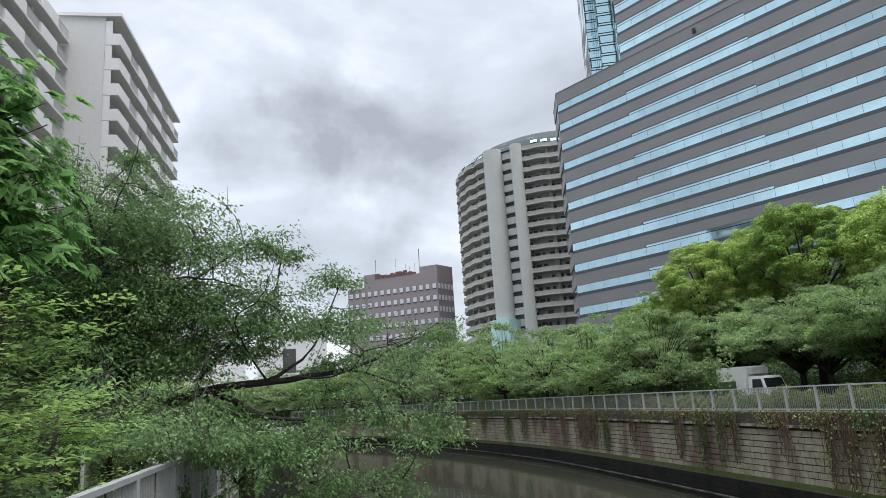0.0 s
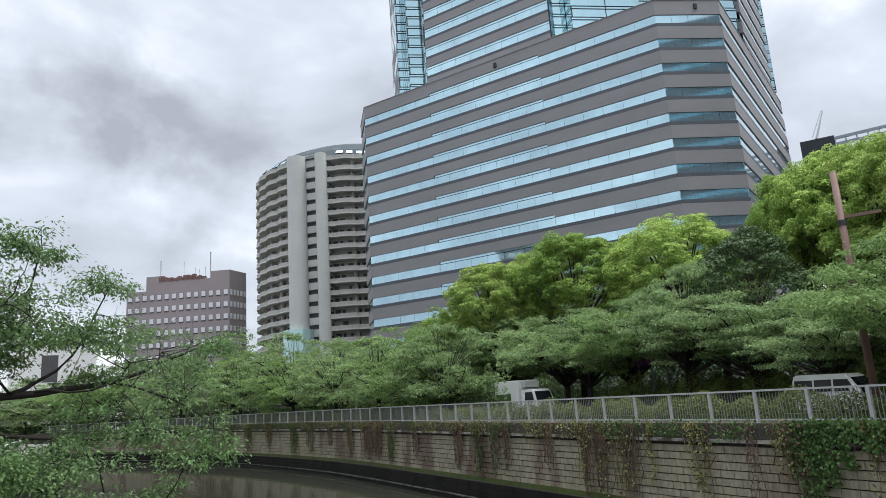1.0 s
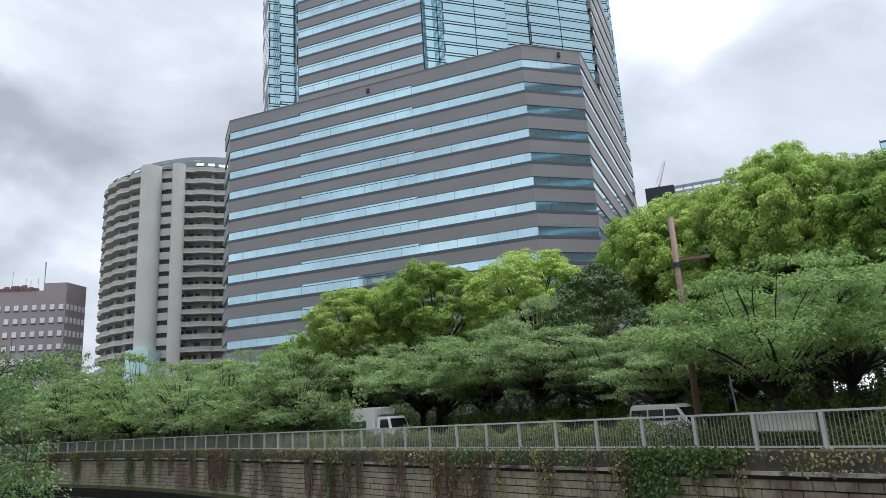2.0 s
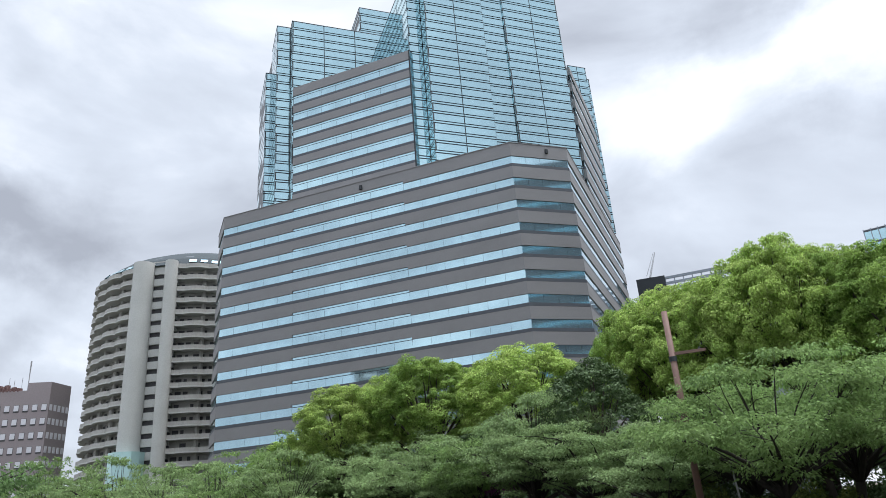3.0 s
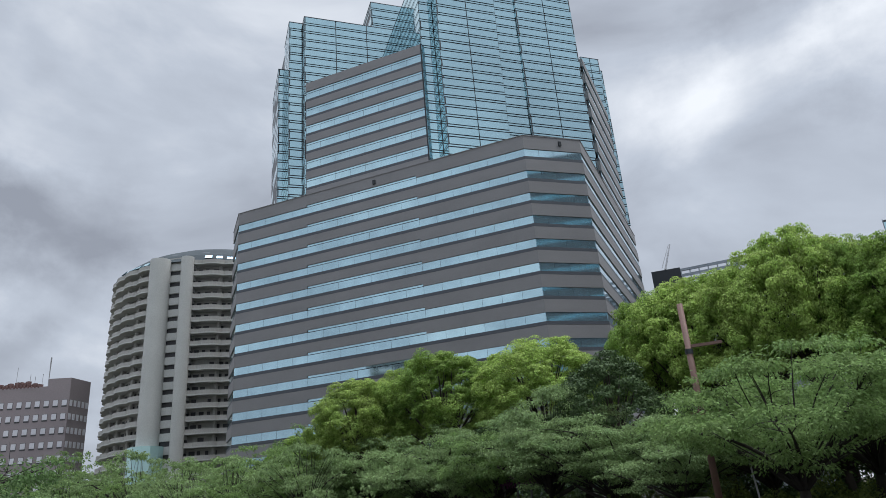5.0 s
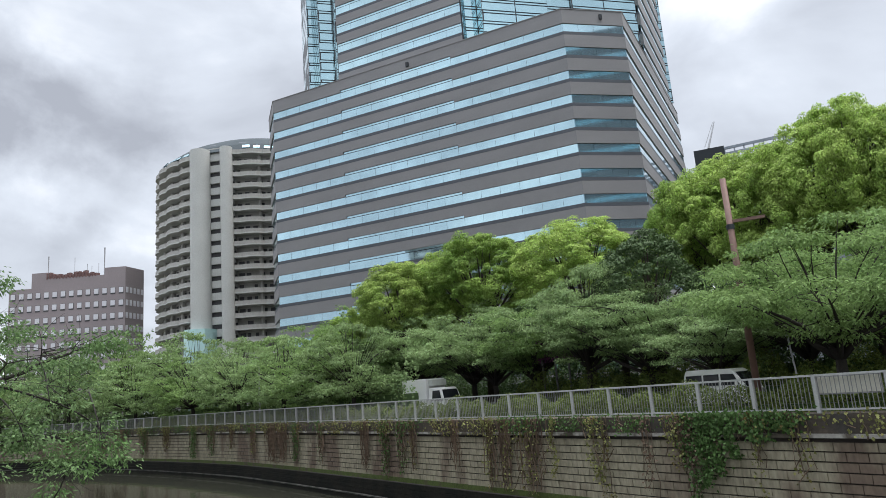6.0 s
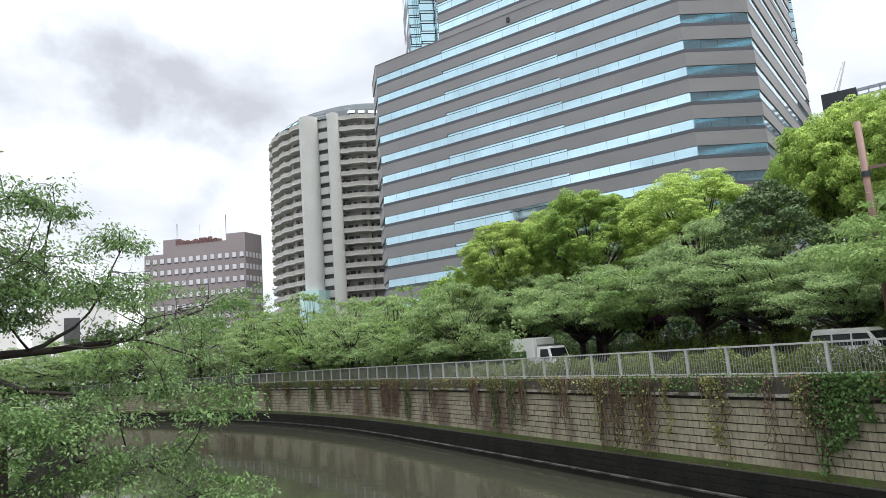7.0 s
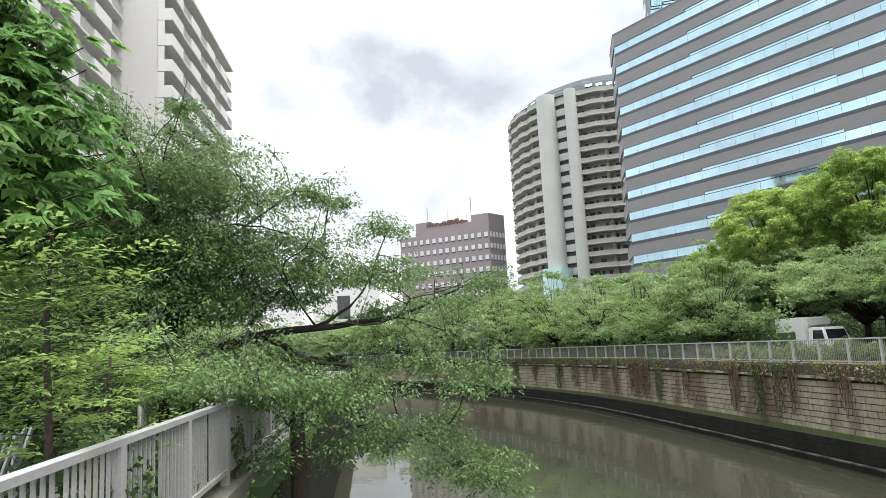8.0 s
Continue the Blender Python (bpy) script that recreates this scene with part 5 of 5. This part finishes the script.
    for x, y, z, r in pads:
        c = Vector((x, y, z))
        near = sorted(nodes, key=lambda q: (q - c).length)[:2]
        for b in near[:1 if r < 0.5 else 2]:
            pts = limb(wood, b, c + Vector(RNG.normal(size=3)) * 0.25 * r, 0.012, 0.004, 0.25, 4, 4)
        for _ in range(int(6 + 9 * r)):
            a = RNG.uniform(0, 6.28)
            q = c + Vector((r * 0.95 * math.cos(a), r * 0.95 * math.sin(a), RNG.normal() * 0.28 * r + 0.05))
            limb(wood, pts[RNG.integers(2, 5)], q, 0.008, 0.003, 0.25, 3, 3)
            tips.append((q.x, q.y, q.z, 0.24))
    rail_sprays = [(1.7, 8.2, 1.55, 0.42), (2.2, 8.3, 1.5, 0.45), (2.7, 8.6, 1.42, 0.45), (3.0, 8.7, 1.25, 0.4), (1.5, 8.1, 2.0, 0.4), (1.7, 8.7, 1.9, 0.4), (1.2, 7.9, 1.3, 0.35)]
    airy = [(4.02, 11.16, 5.1, 0.3), (3.75, 11.25, 4.66, 0.55), (4.44, 11.0, 4.4, 0.4), (5.0, 10.8, 4.6, 0.28), (4.43, 11.0, 3.88, 0.5), (4.9, 10.9, 4.2, 0.35), (5.2, 10.75, 3.48, 0.5), (4.77, 10.9, 3.3, 0.5), (5.54, 10.6, 3.7, 0.4), (5.9, 10.5, 3.75, 0.35), (5.44, 10.6, 3.08, 0.5), (5.95, 10.4, 3.2, 0.45), (6.2, 10.3, 2.95, 0.45), (4.16, 11.1, 3.12, 0.55), (6.7, 10.3, 3.0, 0.4), (7.4, 10.2, 2.9, 0.35), (6.6, 10.3, 2.5, 0.5), (7.2, 10.2, 2.1, 0.45), (7.6, 10.0, 1.55, 0.4), (3.3, 11.2, 3.6, 0.6), (2.6, 11.1, 3.0, 0.6), (3.4, 10.9, 2.5, 0.6), (2.4, 11.1, 4.0, 0.6)] + rail_sprays + [
        (1.80, 10.84, 5.17, 0.4), (2.07, 10.76, 4.97, 0.5), (2.40, 10.86, 5.09, 0.45), (2.78, 10.89, 5.06, 0.5), (3.12, 10.84, 4.91, 0.45), (2.52, 10.67, 4.56, 0.5), (3.44, 10.73, 4.59, 0.4), (1.90, 10.71, 4.50, 0.5), (3.55, 10.41, 3.98, 0.5),
        (4.16, 10.86, 2.49, 0.35), (4.44, 10.60, 2.79, 0.4), (5.12, 9.94, 2.82, 0.35), (5.60, 9.70, 2.66, 0.4), (4.81, 10.30, 3.03, 0.45), (3.94, 11.06, 2.28, 0.4), (5.18, 9.76, 1.82, 0.4), (5.62, 9.26, 2.13, 0.4), (5.93, 8.82, 1.84, 0.35), (5.65, 8.90, 1.44, 0.45), (5.05, 8.90, 1.07, 0.4), (4.52, 8.94, 0.80, 0.4), (4.07, 9.40, 1.13, 0.45), (4.13, 8.86, 0.40, 0.35), (3.68, 9.31, 0.64, 0.4), (3.31, 9.19, 0.26, 0.3), (4.68, 8.33, 0.31, 0.3), (5.86, 8.37, 1.02, 0.35), (6.20, 8.12, 1.24, 0.3),
    ]
    for x, y, z, r in airy:
        c = Vector((x, y, z))
        b = min(nodes, key=lambda q: (q - c).length)
        if (b - c).length > 0.9:
            b = c + (b - c).normalized() * 0.9
        pts = limb(wood, b, c, 0.011, 0.004, 0.25, 4, 4)
        for _ in range(6):
            limb(wood, pts[3], c + Vector(RNG.normal(size=3)) * r * 0.6, 0.006, 0.002, 0.25, 3, 3)
    o = part("trunk", wood, M_BARKD, t, "dark gnarled trunk and limbs", smooth=True)
    o.matrix_parent_inverse = inv
    pads += [(1.6, 12.4, 4.0, 1.1), (2.4, 12.6, 3.1, 1.2), (1.7, 12.2, 2.3, 1.1), (3.2, 12.4, 2.7, 1.0), (2.6, 12.0, 1.8, 1.0)]
    ca, da, na = pad_leaves(airy, 1250, 0.07, clump=0.17, droop=0.35, thick=0.22, per=7)
    thin = [p for p in pads if p[0] > 4.9]
    dense = [p for p in pads if p[0] <= 3.5 and p[2] > 1.0]
    pads = [p for p in pads if p[0] <= 4.9] + dense[::3]
    ct, dt, nt = pad_leaves(thin, 1500, 0.07, clump=0.14, droop=0.3, thick=0.16, per=7)
    c, d, nn = pad_leaves(pads, 3900, 0.07, clump=0.15, droop=0.3, thick=0.15, per=8)
    c2, d2, n2 = pad_leaves(tips, 1250, 0.07, clump=0.14, droop=0.45, thick=0.25, per=6)
    o = part("crown", leaf_data("crown", M_NEAR, np.concatenate([c, ct]), np.concatenate([d, dt]), np.concatenate([nn, nt]), 0.066, 0.031), None, t)
    o.matrix_parent_inverse = inv
    o = part("outer_sprays", leaf_data("outer_sprays", M_NEARL, np.concatenate([ca, c2]), np.concatenate([da, d2]), np.concatenate([na, n2]), 0.068, 0.031), None, t, "outer leaf sprays in the lit leaf colour")
    o.matrix_parent_inverse = inv
    t2 = thing("leaning_trunk", "grey-brown trunk rising from the canal edge", "tree trunk", at=(4.2, 10.5, -4.4))
    part("trunk", Mesh().tube([(0.2, -0.3, -0.5), (0.1, -0.2, 2.0), (0.0, -0.1, 4.0), (0.05, 0.1, 5.4), (-0.3, 0.9, 6.4)], [0.2, 0.17, 0.14, 0.11, 0.05], 8), M_BARK, t2, smooth=True)


near_cherry()


def broadleaf_shrub():
    global RNG
    RNG = np.random.default_rng(41)
    t = thing("broadleaf_tree", "young tree with broad lobed bright green leaves", "tree", at=(0.2, 6.9, -0.02))
    wood = Mesh()
    C, D, Nn = [], [], []
    wood.tube([(-0.4, 0.1, 0), (-0.35, 0, 1.6), (-0.1, -0.2, 3.2), (0.1, -0.4, 4.6)], [0.06, 0.05, 0.035, 0.015], 7)
    for _ in range(520):
        z = RNG.uniform(2.6, 5.0)
        a = RNG.uniform(0, 6.28)
        r = RNG.uniform(0.15, 0.95) * (1.1 - 0.22 * abs(z - 3.0))
        p = Vector((-0.15 + r * math.cos(a), -0.3 + 0.9 * r * math.sin(a), z))
        if z > 4.85 - 0.9 * (p.x + 0.2):
            continue
        limb(wood, (-0.2, -0.15, z - 0.5), p, 0.012, 0.005, 0.2, 3, 4)
        for k in range(4):
            q = np.array(p) + RNG.normal(0, 0.12, 3)
            out = np.array([math.cos(a), math.sin(a), -0.7]) + RNG.normal(0, 0.35, 3)
            up = np.array([0.3 * math.cos(a), 0.3 * math.sin(a) - 0.3, 1.0]) + RNG.normal(0, 0.3, 3)
            side = np.cross(out, up)
            # each leaf: five lobes from one stalk
            for w in (-0.95, -0.5, 0.0, 0.5, 0.95):
                dd = out / np.linalg.norm(out) * math.cos(w) + side / np.linalg.norm(side) * math.sin(w)
                C.append(q + dd * 0.06)
                D.append(dd)
                Nn.append(up)
    part("trunk", wood, M_BARK, t, smooth=True)
    part("crown", leaf_data("crown", M_BROAD, np.array(C), np.array(D), np.array(Nn), 0.17, 0.066), None, t)


broadleaf_shrub()


def lime_sapling(x, y, h, seed, sprays, spread):
    """A sapling with feathery leaves: pairs of leaflets along thin stalks."""
    global RNG
    RNG = np.random.default_rng(seed)
    t = thing("sapling", "slender sapling with feathery lime-green leaves", "sapling", at=(x, y, -0.02))
    wood = Mesh()
    wood.tube([(0, 0, 0), (0.02, 0.01, h * 0.4), (-0.02, 0.02, h * 0.75), (0.0, 0.0, h)], [0.035, 0.03, 0.022, 0.008], 7)
    stalks = Mesh()
    C, D, Nn = [], [], []
    for _ in range(sprays):
        z = h * RNG.uniform(0.42, 1.0)
        a = RNG.uniform(0, 6.28)
        L = spread * RNG.uniform(0.55, 1.0)
        p0 = np.array([0, 0, z])
        dr = np.array([math.cos(a), math.sin(a), RNG.uniform(-0.1, 0.4)])
        end = p0 + dr * L
        limb(stalks, tuple(p0), tuple(end), 0.006, 0.002, 0.15, 3, 3)
        for f in np.linspace(0.3, 1.05, 7):
            q = p0 + dr * L * f
            sd = np.array([-math.sin(a), math.cos(a), 0])
            for sg in (-1, 1):
                for m in range(4):
                    off = sd * sg * (0.04 + 0.045 * m) + np.array([0, 0, -0.012 * m]) + RNG.normal(0, 0.02, 3)
                    C.append(q + off)
                    D.append(sd * sg + dr * 0.7 + RNG.normal(0, 0.25, 3))
                    Nn.append(np.array([0, 0, 1.0]) + RNG.normal(0, 0.3, 3))
    part("stem", wood, M_BARK, t, smooth=True)
    part("leaf_stalk_mass", stalks, M_BARK, t)["kind"] = "stuff"
    part("leaves", leaf_data("leaves", M_LIME, np.array(C), np.array(D), np.array(Nn), 0.078, 0.033), None, t)


lime_sapling(0.5, 6.1, 2.7, 51, 34, 0.85)
lime_sapling(0.15, 6.0, 2.4, 52, 18, 0.75)
lime_sapling(1.15, 7.6, 1.9, 53, 34, 0.75)
lime_sapling(2.1, 9.9, 1.7, 54, 34, 0.7)
RNG = np.random.default_rng(61)
hedge("hedge", "dark shrubs behind the near railing", [(-1.6, 9.5), (1.0, 13.5), (5.0, 22.0)], 2.0, 2.4, M_EVERG, 26000, -0.02, 0.11, 0.4)
hedge("hedge", "tall dark greenery along the near bank", [(-8.0, 14.0), (-2.0, 20.0), (2.5, 28.0), (8.0, 42.0)], 3.0, 6.2, M_EVERG, 40000, -0.02, 0.16, 0.4)
hedge("hedge", "green bank trees upstream on the near side", [(6.0, 31.0), (14.0, 49.0), (22.0, 67.0)], 3.5, 4.2, M_CHERRY, 26000, -0.02, 0.2, 0.5)
rl = [tuple(NB + U * k - N * 0.42) for k in (0.0, 5.0, 10.0, 16.0)]
hedge("hedge", "dark low shrubs close behind the white railing", rl, 0.8, 0.95, M_EVERG, 12000, -0.02, 0.09, 0.3)
rl = [tuple(NB + U * k + N * 0.3) for k in (5.0, 8.0, 12.0, 18.0)]
hedge("hedge", "loose green growth on the water side of the white railing", rl, 0.5, 0.6, M_NEAR, 3000, -0.45, 0.06, 0.5)
hedge("hedge", "low plants along the near water edge", [(1.6, 6.7), (4.6, 12.6), (9.0, 21.0)], 0.5, 0.5, M_NEAR, 2200, -0.55, 0.06, 0.5)


# ---- vehicles, poles, signs ----
def wheel(t, x, y, r):
    w = Mesh()
    n = 16
    for yy in (-0.09, 0.09):
        w.v += [(x + r * math.cos(2 * math.pi * i / n), y + yy, r + r * math.sin(2 * math.pi * i / n)) for i in range(n)]
    w.f += [tuple(reversed(range(n))), tuple(range(n, 2 * n))] + [(i, (i + 1) % n, n + (i + 1) % n, n + i) for i in range(n)]
    o = part("tyre", w, M_TYRE, t)
    w = Mesh()
    for yy in (-0.1, 0.1):
        w.v += [(x + r * 0.6 * math.cos(2 * math.pi * i / n), y + yy, r + r * 0.6 * math.sin(2 * math.pi * i / n)) for i in range(n)]
    w.f += [tuple(reversed(range(n))), tuple(range(n, 2 * n))] + [(i, (i + 1) % n, n + (i + 1) % n, n + i) for i in range(n)]
    part("rim", w, M_METAL, o)


def side_profile(prof, w, bevel=0.06):
    """A body from its side profile (x, z), w wide, narrowing at the roof, with bevelled edges."""
    bm = bmesh.new()
    rows = []
    zs = [p[1] for p in prof]
    for sg in (-1, 1):
        rows.append([bm.verts.new((x, sg * (w / 2 - 0.10 * max(0.0, (z - 1.0)) / max(0.5, max(zs) - 1.0)), z)) for x, z in prof])
    n = len(prof)
    bm.faces.new(rows[0])
    bm.faces.new(list(reversed(rows[1])))
    for i in range(n):
        bm.faces.new((rows[0][(i + 1) % n], rows[0][i], rows[1][i], rows[1][(i + 1) % n]))
    bmesh.ops.bevel(bm, geom=list(bm.edges), offset=bevel, segments=2, affect="EDGES")
    bmesh.ops.recalc_face_normals(bm, faces=bm.faces)
    me = bpy.data.meshes.new("body")
    bm.to_mesh(me)
    bm.free()
    return me


def quad_panel(pts, thick=0.012):
    """A thin pane from four corners (x, y, z), given its thickness towards the body."""
    mb = Mesh()
    a = Vector(pts[1]) - Vector(pts[0])
    b = Vector(pts[3]) - Vector(pts[0])
    n = a.cross(b).normalized() * thick
    mb.v += [tuple(Vector(p)) for p in pts] + [tuple(Vector(p) - n) for p in pts]
    mb.f += [(0, 1, 2, 3), (7, 6, 5, 4), (0, 4, 5, 1), (1, 5, 6, 2), (2, 6, 7, 3), (3, 7, 4, 0)]
    return mb


def kei_van(x, y, z, rz):
    t = thing("van", "small white boxy delivery van parked on the riverside road", "van", at=(x, y, z), rz=rz)
    prof = [(-1.68, 0.28), (1.66, 0.28), (1.70, 0.62), (1.64, 0.95), (1.08, 1.72), (0.9, 1.84), (-1.55, 1.88), (-1.68, 1.5)]
    me = side_profile(prof, 1.48)
    me.materials.append(M_VAN)
    part("body", me, None, t)
    for sg in (-1, 1):
        for x0, x1, z1 in ((-1.5, -0.62, 1.62), (-0.52, 0.3, 1.62)):
            p = [(x0, sg * 0.748, 1.1), (x1, sg * 0.748, 1.1), (x1, sg * 0.69, z1), (x0, sg * 0.69, z1)]
            part("side_window", quad_panel(p if sg < 0 else p[::-1]), M_GLASSD, t)
        p = [(0.4, sg * 0.748, 1.1), (1.36, sg * 0.748, 1.1), (1.06, sg * 0.69, 1.6), (0.4, sg * 0.69, 1.62)]
        part("side_window", quad_panel(p if sg < 0 else p[::-1]), M_GLASSD, t)
        part("headlight", Mesh().box(1.62, sg * 0.52 - 0.12, 0.68, 1.715, sg * 0.52 + 0.12, 0.86), M_METAL, t)
        part("mirror", Mesh().box(1.2, sg * 0.83 - 0.07, 1.08, 1.3, sg * 0.83 + 0.07, 1.26), M_VAN, t)
        part("tail_light", Mesh().box(-1.70, sg * 0.62 - 0.05, 0.75, -1.66, sg * 0.62 + 0.05, 1.1), M_POLE, t)
    part("windscreen", quad_panel([(1.635, -0.6, 1.0), (1.635, 0.6, 1.0), (1.13, 0.56, 1.68), (1.13, -0.56, 1.68)]), M_GLASSD, t)
    part("bumper", Mesh().box(1.62, -0.7, 0.3, 1.76, 0.7, 0.52), M_VAN, t)
    for wx in (-1.1, 1.15):
        for sg in (-1, 1):
            wheel(t, wx, sg * 0.66, 0.27)


kei_van(36.0, 3.2, ROAD_Z + 0.02, math.degrees(math.atan2(-U.y, -U.x)))


def box_truck(x, y, z, rz):
    t = thing("box_truck", "small white box truck parked under the cherry trees", "truck", at=(x, y, z), rz=rz)
    bm = bmesh.new()
    bmesh.ops.create_cube(bm, size=1.0, matrix=Matrix.LocRotScale((-0.6, 0, 1.75), None, (2.6, 1.8, 2.0)))
    bmesh.ops.bevel(bm, geom=list(bm.edges), offset=0.04, segments=2, affect="EDGES")
    me = bpy.data.meshes.new("cargo_box")
    bm.to_mesh(me)
    bm.free()
    me.materials.append(M_VAN)
    part("cargo_box", me, None, t)
    prof = [(0.8, 0.45), (2.35, 0.45), (2.42, 0.9), (2.36, 1.25), (2.1, 2.0), (1.95, 2.1), (0.8, 2.1)]
    me = side_profile(prof, 1.7)
    me.materials.append(M_VAN)
    part("cab", me, None, t)
    for sg in (-1, 1):
        p = [(1.25, sg * 0.858, 1.3), (2.2, sg * 0.858, 1.3), (1.98, sg * 0.78, 1.92), (1.25, sg * 0.78, 1.92)]
        part("side_window", quad_panel(p if sg < 0 else p[::-1]), M_GLASSD, t)
    part("windscreen", quad_panel([(2.37, -0.72, 1.3), (2.37, 0.72, 1.3), (2.13, 0.66, 1.95), (2.13, -0.66, 1.95)]), M_GLASSD, t)
    part("cooling_unit", Mesh().box(0.72, -0.62, 2.25, 1.15, 0.62, 2.65), M_CONC, t, "grey cooling unit above the cab")
    part("chassis", Mesh().box(-1.8, -0.4, 0.5, 2.2, 0.4, 0.74), M_DARK, t)
    for wx in (-1.1, 1.65):
        for sg in (-1, 1):
            wheel(t, wx, sg * 0.72, 0.36)


tx, ty, _ = polar(28.0, 49.0)
box_truck(tx, ty, ROAD_Z + 0.02, -112.0)

px, py, _ = polar(2.7, 29.2)
pole = thing("utility_pole", "rust-brown steel utility pole with short crossarms", "pole", at=(px, py, ROAD_Z))
part("shaft", Mesh().tube([(0, 0, -0.1), (0, 0, 4.5), (0, 0, 9.4)], [0.14, 0.13, 0.12], 12), M_POLE, pole, smooth=True)
part("crossarm", Mesh().box(-0.06, -1.3, 7.55, 0.06, 0.1, 7.67), M_POLE, pole)
part("crossarm", Mesh().box(-0.05, -0.7, 4.95, 0.05, 0.45, 5.05), M_POLE, pole)
part("junction_box", Mesh().box(-0.1, -0.75, 4.98, 0.12, -0.3, 5.3), M_DARK, pole)
part("band", Mesh().tube([(0, 0, 7.3), (0, 0, 7.5)], [0.16, 0.16], 12), M_DARK, pole)
px, py, _ = polar(-0.25, 28.0)
post = thing("sign_post", "leaning pale grey sign post with a small white plate", "sign post", at=(px, py, ROAD_Z))
part("post", Mesh().tube([(0, 0, -0.1), (0.02, 0.2, 3.4)], [0.035, 0.03], 8), M_METAL, post)
part("plate", Mesh().box(-0.03, 0.1, 3.05, 0.0, 0.28, 3.35), M_WHITE, post)
for s, off, h in ((50.5, 2.6, 6.2), (96.0, 3.0, 7.0)):
    (x, y), _ = far_point(s, off)
    lp = thing("lamp_post", "slim grey lamp post behind the railing", "lamp post", at=(x, y, ROAD_Z))
    part("post", Mesh().tube([(0, 0, -0.1), (0, 0, h)], [0.09, 0.06], 8), M_METAL, lp)
    part("head", Mesh().box(-0.5, -0.1, h - 0.1, 0.1, 0.1, h), M_METAL, lp)
# notice board on the railing
(x, y), ang = far_point(-0.9, 0.12)
nb = thing("notice_board", "long cream notice board fixed behind the railing", "sign", at=(x, y, 0.0), rz=ang)
part("board", Mesh().box(-0.86, -0.02, 0.62, 0.86, 0.02, 1.08), M_CREAM, nb)
part("frame", Mesh().box(-0.9, -0.015, 0.58, 0.9, -0.01, 1.12), M_METAL, nb)
# purple slatted fence
fx, fy, _ = polar(17.5, 46.0)
fence = thing("purple_fence", "purple upright slatted fence under the trees", "fence", at=(fx, fy, 2.8), rz=math.degrees(math.atan2(U.y, U.x)))
slat = Mesh().box(-0.05, -0.03, 0.0, 0.05, 0.03, 1.5).data("slat", M_MAG)
for i in range(18):
    o = part("slat", slat, None, fence)
    o.location.x = -1.9 + i * 0.22
part("beam", Mesh().box(-2.0, 0.03, 0.2, 2.0, 0.08, 0.3), M_MAG, fence)
part("beam", Mesh().box(-2.0, 0.03, 1.2, 2.0, 0.08, 1.3), M_MAG, fence)
for x in (-1.2, 0.0, 1.2):
    part("post", Mesh().box(x - 0.05, 0.0, -3.2, x + 0.05, 0.1, 0.2), M_KERB, fence)
# small things on the near walk
def cone(x, y):
    t = thing("traffic_cone", "orange cone standing in for an unidentified orange object", "cone", "traffic cones", at=(x, y, -0.02))
    part("body", Mesh().tube([(0, 0, 0.03), (0, 0, 0.7)], [0.15, 0.035], 12), M_CONE, t)
    part("base", Mesh().box(-0.19, -0.19, 0, 0.19, 0.19, 0.03), M_CONE, t)


M_CONE = mat("orange_plastic", (0.55, 0.09, 0.03), 0.5, 0, 0.1, 2, 12)
# stands in for an unidentified orange object behind the railing
cone(1.75, 11.4)
bd = thing("small_notice", "small framed notice on a stand behind the near railing", "sign", at=(1.85, 9.75, -0.02), rz=70)
part("panel", Mesh().box(-0.22, -0.02, 0.85, 0.22, 0.02, 1.35), M_WHITE, bd)
part("border", Mesh().box(-0.25, 0.021, 0.82, 0.25, 0.035, 1.38), M_DARK, bd)
part("leg", Mesh().box(-0.03, -0.02, 0, 0.03, 0.02, 0.84), M_METAL, bd)
lf = thing("lattice_fence", "grey diagonal lattice fence on the near walk", "fence", at=(0.1, 6.75, -0.02), rz=nang)
part("post", Mesh().box(0.58, -0.03, 0, 0.64, 0.03, 1.1), M_METAL, lf)
part("post", Mesh().box(-0.6, -0.03, 0, -0.54, 0.03, 1.1), M_METAL, lf)
lath = Mesh().box(-0.02, -0.01, -0.62, 0.02, 0.01, 0.62).data("lath", M_METAL)
for i in range(9):
    o = part("lath", lath, None, lf)
    o.matrix_basis = pose(-0.5 + i * 0.125, 0, 0.62, 0, 35, 0)

# ---- wall blocks, one by one where the wall is nearest ----
BW, BH = 0.6, 0.285
block = Mesh()
block.v += [(0.01, 0.0, 0.01), (BW - 0.018, 0.0, 0.01), (BW - 0.018, 0.0, BH - 0.036), (0.01, 0.0, BH - 0.036), (0, -0.06, 0), (BW - 0.006, -0.06, 0), (BW - 0.006, -0.06, BH - 0.03), (0, -0.06, BH - 0.03)]
block.f += [(3, 2, 1, 0), (0, 1, 5, 4), (1, 2, 6, 5), (2, 3, 7, 6), (3, 0, 4, 7)]
bdata = block.data("block", M_BLOCK)
rest = Mesh()
rows_n = 8
for r in range(rows_n):
    z = -3.0 + r * BH
    for i in range(-50, 195):
        s = (i + (0.5 if r % 2 else 0.0)) * BW
        j = random.uniform(-0.018, 0.018)
        if -2.0 <= s < 20.3:
            (x, y), ang = far_point(s, -0.20 + j)
            o = part("block", bdata, None, canal_wall)
            # the block's face looks to the water
            o.matrix_basis = pose(x, y, z, 0, 0, ang)
        else:
            (x, y), ang = far_point(s, -0.20 + j)
            m = pose(x, y, z, 0, 0, ang)
            o0 = len(rest.v)
            rest.v += [tuple(m @ Vector((vx, vy, vz))) for vx, vy, vz in block.v]
            rest.f += [tuple(o0 + k for k in f) for f in block.f]
ob = part("blocks", rest, M_BLOCK, canal_wall)
ob["kind"] = "stuff"
